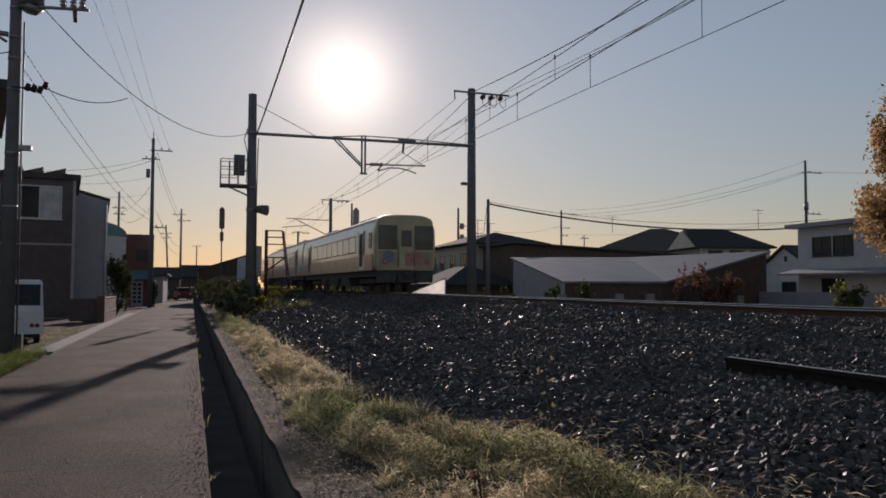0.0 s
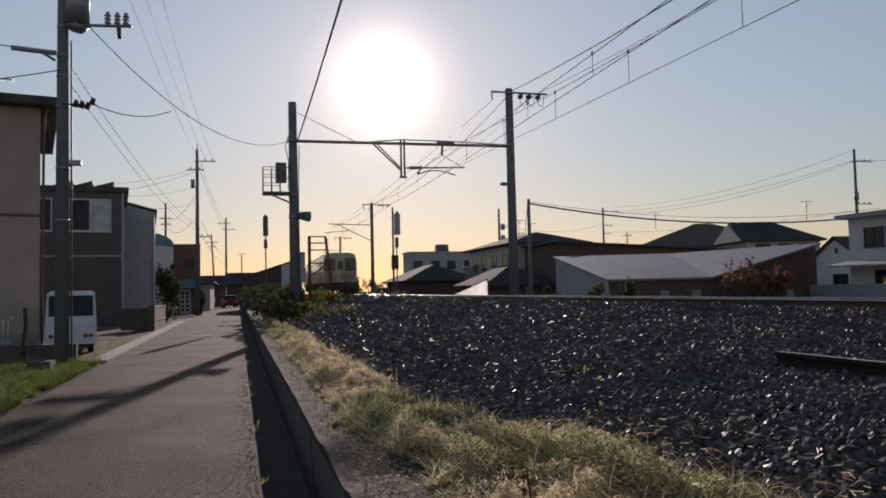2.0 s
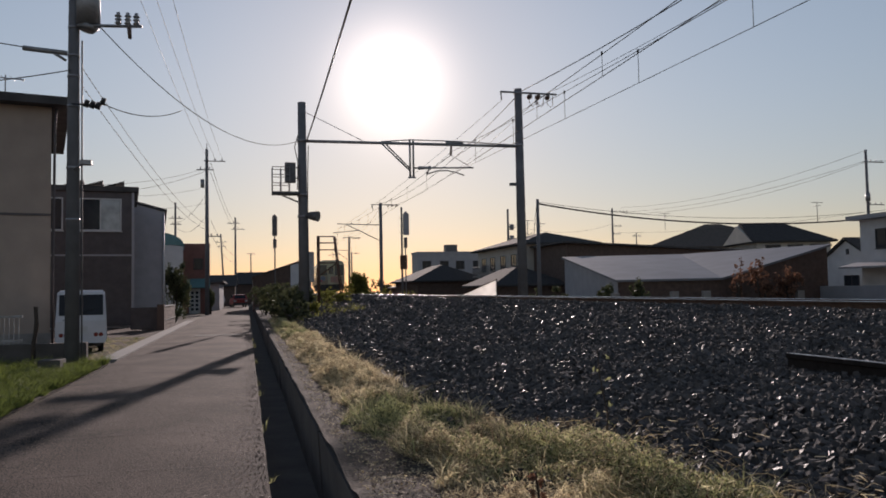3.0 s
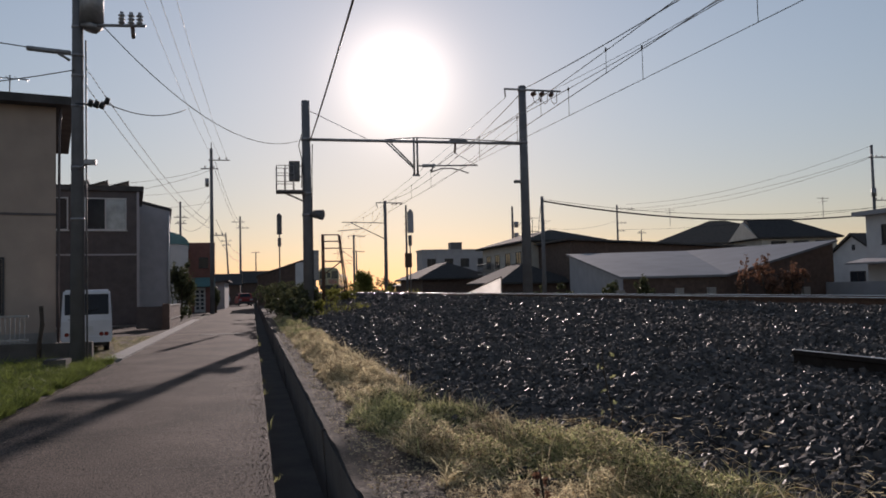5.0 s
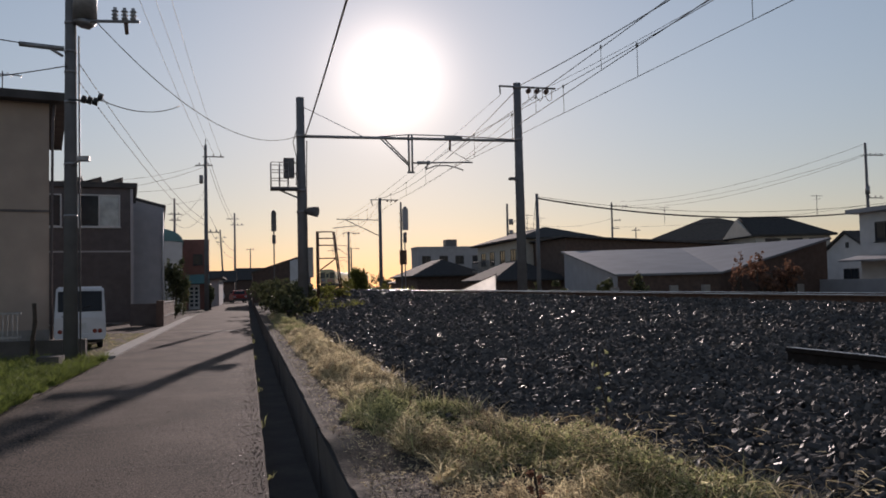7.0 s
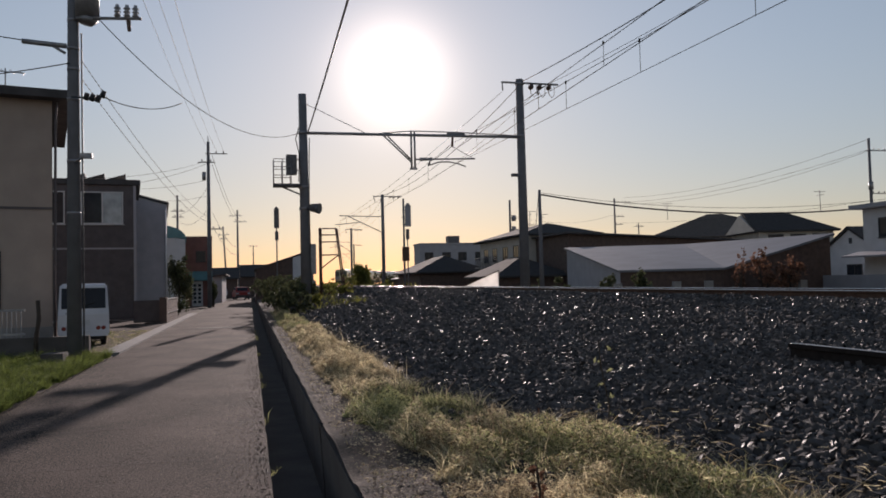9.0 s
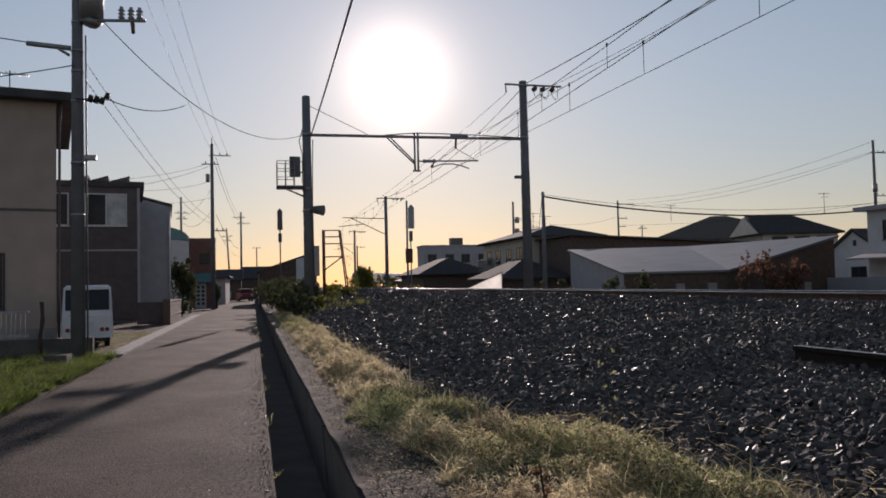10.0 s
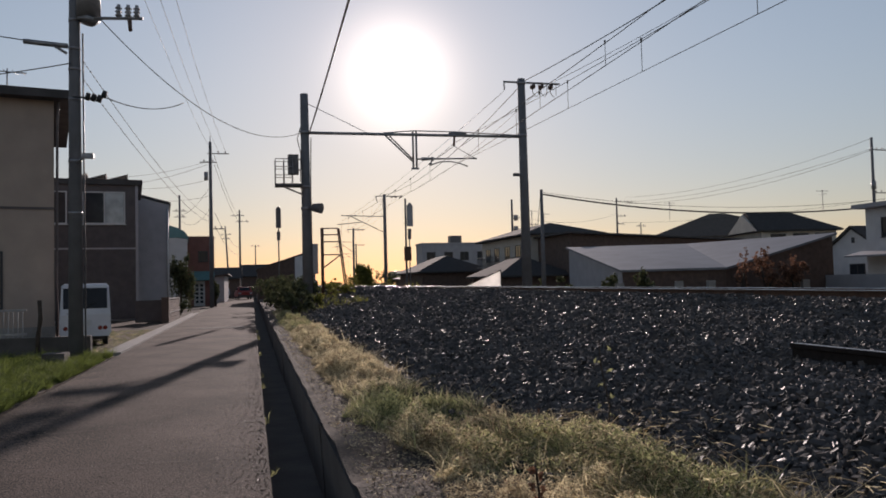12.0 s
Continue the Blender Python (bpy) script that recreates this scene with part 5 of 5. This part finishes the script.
        part("destination_panel", box(bm_new(), -.36, y0 + .02, 3.06, .36, y0 + .12, 3.24), UNDER, front)
        part("emblem", rod(bm_new(), (-.82, y0 - .02, 1.6), (-.82, y0 + .05, 1.6), .27, None, 20), BLUEMARK, front, "round blue-grey emblem")
        part("marking", bevel(box(bm_new(), -.05, y0 - .045, 1.2, .75, y0 + .05, 1.8), .05), PINK, front, "faded pink panel")
        part("valance", bevel(box(bm_new(), -1.3, y0 + .1, .45, 1.3, y0 + .3, 1.02), .04), UNDER, c, "dark front valance")
        part("coupler", rod(bm_new(), (0, y0 - .35, .85), (0, y0 + .3, .85), .1, .12, 12), UNDER, c)
        for s in (-1, 1):
            part("gangway_hose", tube(bm_new(), [(s * .4, y0 + .1, .9), (s * .42, y0 - .12, .7), (s * .45, y0 + .05, .5)], .03), RUBBER, c)
    part("underframe", box(bm_new(), -1.25, y0 + .3, .72, 1.25, y1 - .1, 1.0), UNDER, c)
    for yy, l in ((-3.0, 2.0), (0.2, 2.6), (3.0, 1.6)):
        for s in (-1, 1):
            part("equipment_box", bevel(box(bm_new(), min(s * .6, s * 1.28), yy - l / 2, .32, max(s * .6, s * 1.28), yy + l / 2, .75), .04), UNDER, c)
    for yb in (-6.8, 6.8):
        bg = part("bogie", bevel(box(bm_new(), -1.05, yb - 1.5, .42, 1.05, yb + 1.5, .66), .05), UNDER, c)
        for dy in (-1.05, 1.05):
            for s in (-1, 1):
                part("wheel", rod(bm_new(), (s * .49, yb + dy, .43), (s * .60, yb + dy, .43), .43, .40, 20), RUST, bg)
    part("end_gangway", box(bm_new(), -.45, y1 - .01, 1.05, .45, y1 + .29, 3.0), UNDER, c, "dark bellows between the cars")
    return c


# ---------------------------------------------------------------- plants
def blades(name, label, material, places, rng, height, width=0.006, lean=0.35, category="grass"):
    """Grass: each blade a thin bent strip of two leaves of a quad and a tip."""
    n = len(places)
    P = np.array(places)
    h = rng.uniform(height[0], height[1], n) * np.array([max(.35, .85 + 1.1 * noise.noise((p[0] * 3.1, p[1] * 2.3, 6))) for p in places])
    az, aw = rng.uniform(0, 2 * np.pi, n), rng.uniform(0, 2 * np.pi, n)
    ln = h * rng.uniform(0, lean, n) * 1.6
    d = np.stack([np.cos(az), np.sin(az)], 1)
    w = np.stack([np.cos(aw), np.sin(aw), np.zeros(n)], 1) * (width * rng.uniform(.6, 1.5, n))[:, None]
    V = np.empty((n, 5, 3))
    for k, (f, b, s) in enumerate(((0, 0, 1), (.55, .3, .8), (1.0, 1.0, 0))):
        c = P.copy()
        c[:, :2] += d * (ln * b)[:, None]
        c[:, 2] += h * f * (1 - .25 * b * rng.random(n))
        if s:
            V[:, 2 * k], V[:, 2 * k + 1] = c - w * s, c + w * s
        else:
            V[:, 4] = c
    base = 5 * np.arange(n)[:, None, None]
    me = bpy.data.meshes.new(name)
    quads = (np.array([[0, 1, 3, 2]])[None] + base).reshape(-1, 4).tolist()
    tris = (np.array([[2, 3, 4]])[None] + base).reshape(-1, 3).tolist()
    me.from_pydata(V.reshape(-1, 3).tolist(), [], quads + tris)
    me.materials.append(material)
    return tagged(new(name, me), label, category, kind="stuff")


def tangle(name, label, material, places, rng, length, width, rise=0.5, category="grass"):
    """Broken straw and small leaves lying every way in a mat: each a bent strip of two quads."""
    P = np.array(places)
    n = len(P)
    a = rng.uniform(0, 2 * np.pi, n)
    el = rng.normal(0, rise, n)
    d = np.stack([np.cos(a) * np.cos(el), np.sin(a) * np.cos(el), np.sin(el)], 1)
    side = np.cross(d, rng.normal(size=(n, 3)))
    side /= np.linalg.norm(side, axis=1)[:, None]
    bend = np.cross(d, side)
    fine = np.clip(.6 + .05 * P[:, 1:2], .8, 1.15)
    l = rng.uniform(length[0], length[1], (n, 1)) * fine
    w = side * width * rng.uniform(.6, 1.4, (n, 1)) * fine
    c = bend * l * rng.uniform(-.3, .3, (n, 1))
    V = np.stack([P - d * l * .5 - w * .4, P - d * l * .5 + w * .4, P + c - w, P + c + w, P + d * l * .5 - w * .3, P + d * l * .5 + w * .3], 1)
    F = (np.array([[0, 1, 3], [0, 3, 2], [2, 3, 5], [2, 5, 4]])[None] + 6 * np.arange(n)[:, None, None]).reshape(-1, 3)
    return tagged(new(name, from_arrays(name, V.reshape(-1, 3), F, material)), label, category, kind="stuff")


def leaves(name, material, blobs, rng, per, size, spread=1.0):
    """Leaves in clumps: blobs are (centre, radii); each leaf a small folded diamond."""
    pts = []
    for c, r in blobs:
        clumps = rng.normal(size=(max(5, per // 26), 3))
        clumps /= np.linalg.norm(clumps, axis=1)[:, None]
        clumps = np.array(c) + clumps * np.array(r) * rng.uniform(.35, 1.0, (len(clumps), 1))
        pick = rng.integers(0, len(clumps), per)
        pts.append(clumps[pick] + rng.normal(size=(per, 3)) * np.array(r) * .16 * spread)
    P = np.concatenate(pts)
    n = len(P)
    a = rng.normal(size=(n, 3))
    a /= np.linalg.norm(a, axis=1)[:, None]
    b = np.cross(a, rng.normal(size=(n, 3)))
    b /= np.linalg.norm(b, axis=1)[:, None]
    nn = np.cross(a, b)
    s = (size * rng.uniform(.5, 1.4, n))[:, None]
    V = np.stack([P - a * s, P + b * s * .5 + nn * s * .18, P + a * s, P - b * s * .5 + nn * s * .18], 1)
    F = np.concatenate([np.array([[0, 1, 2], [0, 2, 3]])[None] + 4 * np.arange(n)[:, None, None]]).reshape(-1, 3)
    return from_arrays(name, V.reshape(-1, 3), F, material)


def shrub(name, label, at, size, material, per, leaf, rng, category="shrub", stems=5, blobs=6):
    x, y, z = at
    g = thing(name, pose(x, y, z), label, category, "plants")
    bl = []
    for _ in range(blobs):
        c = (rng.uniform(-.55, .55) * size[0], rng.uniform(-.55, .55) * size[1], size[2] * rng.uniform(.35, .8))
        bl.append((c, (size[0] * .42, size[1] * .42, size[2] * .3)))
    for c, _ in bl[:stems]:
        part("stem", tube(bm_new(), [(c[0] * .2, c[1] * .2, -.1), (c[0] * .5, c[1] * .5, c[2] * .5), c], .012 + .008 * size[2], 5), BARK, g)
    cr = new("foliage", leaves("foliage", material, bl, rng, per // blobs, leaf))
    cr.parent = g
    return g


def tree(label, at, height, radius, material, per, leaf, rng, trunk=.16, low=.12, clumps=26):
    x, y, z = at
    g = thing("tree", pose(x, y, z), label, "tree", "trees")
    part("trunk", tube(bm_new(), [(0, 0, -.1), (.06, .02, height * .3), (-.04, .05, height * .6), (.02, 0, height * .92)], trunk, 8), BARK, g)
    bl = []
    for k in range(clumps):
        f = low + (1 - low) * (k + rng.random()) / clumps
        rr = radius * math.sqrt(max(.05, 1 - ((f - .42) / .62) ** 2))
        t = rng.uniform(0, 2 * math.pi)
        d = rng.uniform(.35, .9) * rr
        c = (d * math.cos(t), d * math.sin(t), f * height)
        bl.append((c, (radius * .34, radius * .34, height * .085)))
        if k % 2:
            part("limb", tube(bm_new(), [(0, 0, max(.3, c[2] * .72)), (c[0] * .5, c[1] * .5, c[2] * .9), c], trunk * .25, 5), BARK, g)
    cr = new("crown", leaves("crown", material, bl, rng, per // clumps, leaf, 1.3))
    cr.parent = g
    return g


def build_plants():
    rng = np.random.default_rng(11)

    def edge(y):
        return 1.52 + min(.60, max(0, 7.2 - y) * .27) + .2 * noise.noise((3, y * .8, 0))

    def inner(y):
        """Where the path's bare earth ends and the growth begins."""
        return .86 + .14 * noise.noise((7, y * 1.1, 0)) + .07 * noise.noise((2, y * 5, 0)) + (.2 * min(1, (6.6 - y) / 1.6) if y < 6.6 else 0)

    straw, green, long_stalks, mat_straw, mat_leaf, mat_russet = [], [], [], [], [], []
    for _ in range(360000):
        y = 2.6 + (34 - 2.6) * rng.random() ** 2.0
        lo, e = inner(y), edge(y)
        x = lo + (e + .12 - lo) * rng.random()
        mound = noise.noise((x * 2.3, y * 1.1, 2)) + .6 * noise.noise((x * 6, y * 3.2, 8))
        r = rng.random()
        if mound < (-.12 if y > 8 else -.22) and r < .8:
            continue
        side = min(1, (x - lo) / .22) * min(1, max(.15, (e + .12 - x) / .25))
        top = (.04 + .24 * max(0, mound + .2) + (.06 if y > 8.5 else 0) + (.03 if y < 5.5 else 0)) * side
        ground = bank_z(x, y) - .02
        greenness = noise.noise((x * 1.3, y * .7, 9)) + .42 * math.exp(-((y - 7.2) / 1.0) ** 2) + (.35 if y > 20 else 0) - .5 * math.exp(-((y - 13) / 5) ** 2) + (.12 if y < 5.6 else 0)
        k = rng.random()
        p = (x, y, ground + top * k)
        if greenness + (rng.random() - .5) * .9 > .2:
            if r < .22:
                green.append((x, y, ground))
            else:
                mat_leaf.append(p)
        elif r < .10:
            straw.append((x, y, ground))
        # russet is crowded into the lower straw, painting the mounds' shade in colour
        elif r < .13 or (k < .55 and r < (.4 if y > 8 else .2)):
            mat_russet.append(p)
        else:
            mat_straw.append(p)
        if r > .994:
            long_stalks.append((x, y, ground))
    blades("dry_grass", "sunlit dry straw-coloured grass on the bank", STRAW, straw, rng, (.05, .22), .0024, 1.5)
    blades("green_grass", "backlit green weeds among the dry grass", GREENGRASS, green, rng, (.05, .17), .0034, 1.2)
    blades("dry_stalks", "long bent dry stalks above the grass", STRAW, long_stalks[:420], rng, (.18, .34), .0026, 1.3)
    tangle("straw_mat", "matted broken straw in sunlit mounds on the bank", STRAW, mat_straw, rng, (.02, .075), .0029, .6)
    tangle("weed_leaves", "small feathery green weed leaves on the bank", GREENGRASS, mat_leaf, rng, (.014, .045), .0055, .75)
    # some withered bits, the low ones standing in for shade
    tangle("withered_shade_leaves", "withered brown weed leaves, thicker low in the straw as painted shade", RUSSET, mat_russet, rng, (.015, .06), .004, .7)
    # fallen stalks at the ballast's edge
    bm = bm_new()
    for _ in range(150):
        y = 3.0 + 2.6 * rng.random()
        x = edge(y) + rng.normal() * .14
        a, turn, l = rng.uniform(0, 2 * math.pi), rng.normal() * .5, rng.uniform(.06, .34)
        z, lift = bank_z(x, y) + .015, rng.uniform(.02, .12)
        pts = []
        for k in range(6):
            f = k / 5
            pts.append((x + l * f * math.cos(a + turn * f), y + l * f * math.sin(a + turn * f), z + lift * math.sin(math.pi * .75 * f) + .02 * f))
        tube(bm, pts, rng.uniform(.0010, .0022), 4)
    single("fallen_stalks", bm, STRAW, "fallen dry stalks on the ballast's edge", "stalks", kind="stuff")
    # bits of straw and dead leaves blown onto the ballast's foot
    debris = []
    for _ in range(190):
        y = 2.8 + 3.0 * rng.random()
        x = edge(y) + .03 + abs(rng.normal()) * .32
        wx = x + bank_shift(x, y)
        debris.append((wx, y, bank_z(wx, y) + .035))
    tangle("blown_straw", "dry straw bits and dead leaves blown onto the ballast", STRAW, debris, rng, (.04, .15), .0024, .3, "straw")
    # dead leaves and straw bits lying on the path
    lit = np.array([(x, y, bank_z(x, y) - .005 + .035 * noise.noise((x * 1.3, y * 1.3, 0)) + .02 * noise.noise((x * 5, y * 5, 3))) for x, y in ((.62 + .75 * rng.random(), 2.8 + 22 * rng.random() ** 2) for _ in range(14000))])
    a = rng.uniform(0, 2 * np.pi, len(lit))
    u = np.stack([np.cos(a), np.sin(a), rng.normal(0, .25, len(lit))], 1) * rng.uniform(.006, .022, (len(lit), 1))
    w = np.stack([-np.sin(a), np.cos(a), rng.normal(0, .3, len(lit))], 1) * rng.uniform(.002, .007, (len(lit), 1))
    V = np.stack([lit - u, lit + w, lit + u, lit - w], 1)
    F = (np.array([[0, 1, 2], [0, 2, 3]])[None] + 4 * np.arange(len(lit))[:, None, None]).reshape(-1, 3)
    tagged(new("path_litter", from_arrays("path_litter", V.reshape(-1, 3), F, STRAW)), "dead leaves and straw bits lying on the path", "litter", kind="stuff")
    # weeds in the ditch and along the lane's edge
    ditch = []
    for y, k in ((5.2, 22), (6.9, 12), (9.4, 8), (12.6, 16), (14.1, 8), (18.5, 20), (24, 26), (27.5, 20)):
        for _ in range(k):
            ditch.append((.15 + rng.normal() * .02, y + rng.normal() * .06, -.1))
    blades("ditch_weeds", "small green weeds in the ditch", GREENGRASS, ditch, rng, (.06, .15), .004, .6)
    lush = []
    for _ in range(60000):
        y = rng.uniform(10, 18.8)
        x = -3.05 - 3.6 * rng.random() ** 1.3
        if noise.noise((x * 1.6, y * 1.2, 5)) > -.42 + max(0, x + 3.35) * 1.2:
            lush.append((x, y, 0))
    blades("lawn_grass", "lush green grass verge beside the lane", LUSH, lush, rng, (.04, .25), .005, 1.2)
    sparse = []
    for _ in range(9000):
        y = rng.uniform(17.5, 30)
        x = rng.uniform(-5.0, -3.45)
        sparse.append((x, y, 0))
    blades("sparse_grass", "thin yellowed grass round the pole's foot", STRAW, sparse[::2], rng, (.02, .06), .004, .9)
    blades("sparse_green_grass", "thin green grass round the pole's foot", LUSH, sparse[1::2], rng, (.02, .08), .004, .9)
    crest = []
    for _ in range(2600):
        y = 31 + 22 * rng.random()
        x = 2.3 + 2.4 * rng.random()
        if noise.noise((x * .8, y * .4, 4)) > 0:
            crest.append((x, y, bank_z(x, y) - .02))
    blades("track_weeds", "yellow-green weeds beside the far track", YELLOWLEAF, crest, rng, (.1, .38), .012, .7)
    w = thing("tall_weed", pose(2.15, 4.55, bank_z(2.15, 4.55)), "single tall thin weed growing out of the ballast", "weed", "plants")
    part("stem", tube(bm_new(), [(0, 0, -.05), (.02, 0, .25), (-.02, .02, .5), (-.03, .02, .66)], .005, 5), BARK, w)
    for k in range(7):
        lf = new("leaf", leaves("leaf", GREENGRASS, [((.04 * (-1) ** k, .01, .18 + .07 * k), (.03, .03, .02))], rng, 4, .017))
        lf.parent = w
    d = thing("dock_plant", pose(1.25, 3.4, bank_z(1.25, 3.4)), "withered dark red dock plant among the grass", "weed", "plants")
    part("stem", tube(bm_new(), [(0, 0, -.05), (.01, 0, .15), (.0, .02, .27)], .006, 5), BARK, d)
    for k in range(6):
        lf = new("leaf", leaves("leaf", RUSSET, [((.02 * (-1) ** k, .0, .08 + .035 * k), (.018, .018, .03))], rng, 16, .017))
        lf.parent = d
    # thicket at the gantry's foot
    for x, y, sx, h, m in ((1.5, 28.5, .8, .8, LEAF), (1.2, 31, .8, 1.1, LEAF), (1.9, 32, .8, 1.3, LEAF), (1.3, 35, 1.0, 1.5, LEAF), (2.6, 36, 1.0, 1.5, LEAF), (1.2, 39, 1.0, 1.6, LEAF), (.9, 44, .9, 1.5, LEAF),
                           (2.2, 42, 1.1, 1.7, LEAF), (1.1, 50, 1.0, 1.6, LEAF), (2.8, 48, 1.2, 1.6, LEAF), (2.6, 33.4, .6, .8, YELLOWLEAF)):
        shrub("thicket_bush", "dark tangled bush at the foot of the railway bank", (x, y, bank_z(x, y)), (sx, sx, h), m, 900, .07, rng)
    for x, y, h, m in ((4.4, 47, .9, YELLOWLEAF), (5.6, 52, .9, YELLOWLEAF), (5.0, 42, .6, YELLOWLEAF), (12.6, 62, 1.6, YELLOWLEAF), (12.2, 70, 1.8, YELLOWLEAF), (11, 88, 1.8, YELLOWLEAF), (13.5, 80, 1.6, LEAF)):
        shrub("weed_clump", "backlit yellow-green weed clump by the track", (x, y, bank_z(x, y)), (1.0, 1.0, h), m, 700, .07, rng)
    shrub("bushy_tree", "small rounded bushy tree beyond the track", (14.6, 104, 0), (1.6, 1.5, 3.8), YELLOWLEAF, 11000, .13, rng, "tree", stems=8, blobs=16)
    for x, y, s, h in ((18, 108, 2.4, 3.3), (20.5, 104, 2.2, 3.0), (23, 102, 2, 3.2)):
        shrub("hedge", "dark far hedge before the houses", (x, y, 0), (s, 1.2, h), LEAF, 1500, .13, rng, blobs=8)
    shrub("garden_shrub", "dark green garden tree by the white house", (-4.35, 51, 0), (1.0, 1.0, 3.6), LEAF, 3200, .09, rng, stems=6, blobs=9)
    shrub("garden_shrub", "low green shrub by the block wall", (-3.9, 45, 0), (.7, .9, .9), LEAF, 900, .06, rng)
    shrub("garden_shrub", "potted greenery by the shop house", (-2.7, 62.5, 0), (.6, .8, 2.1), LEAF, 1500, .08, rng)
    # plants on the far side of the track
    for x, y, s, h, m, n in ((25.4, 34.6, 1.3, 2.9, RUSSET, 900), (26.9, 34.4, 1.1, 2.5, RUSSET, 700), (24.3, 35.0, .6, 2.7, RUSSET, 260), (19.5, 36.2, .9, 1.9, LEAF, 800), (17.9, 37.0, .8, 1.7, LEAF, 500),
                             (18.5, 45, 1.0, 1.6, LEAF, 700), (16.6, 44, .8, 1.3, LEAF, 500)):
        shrub("trackside_shrub", "sparse straggling shrub beyond the railway", (x, y, 0), (s, s, h), m, n, .10, rng)
    # sun-caught leaves put in as sparse yellow ones over the dark green bush
    shrub("garden_bush", "green bush, its sunlit leaves coloured yellow, before the white house", (25.15, 25.05, 0), (.9, .9, 1.8), YELLOWLEAF, 380, .10, rng)
    shrub("garden_bush", "green bush, its sunlit leaves coloured yellow, before the white house", (25.0, 24.9, 0), (.9, .9, 1.6), LEAF, 1400, .09, rng)
    tree("tall autumn tree with orange-brown leaves", (29.25, 24.3, 0), 9.4, 2.8, AUTUMN, 30000, .11, rng, trunk=.2, low=.08, clumps=70)


build_trackside()
build_van()
build_car(-.75, 92, 8, REDPAINT, "red car parked far down the lane")
build_car(-3.4, 98, 4, PALEGREY, "grey car parked far down the lane")
build_plants()
TRAIN = [build_train_car(True), build_train_car(False), build_train_car(False)]


def motions():
    # the train runs away along the track at an even 15.6 m/s
    for k, car in enumerate(TRAIN):
        rows = []
        for i in range(25):
            t = i * 0.5
            rear = 33.5 + 15.6 * t + k * CAR
            ya, yb = rear + 3.2, rear + 16.8
            a = Vector((track_x(ya), ya, rail_z(ya)))
            b = Vector((track_x(yb), yb, rail_z(yb)))
            mid = (a + b) / 2
            rows.append((t, pose(mid.x, mid.y, mid.z, 0, 0, -math.degrees(math.atan2(b.x - a.x, b.y - a.y)))))
        walk(car, rows)


motions()
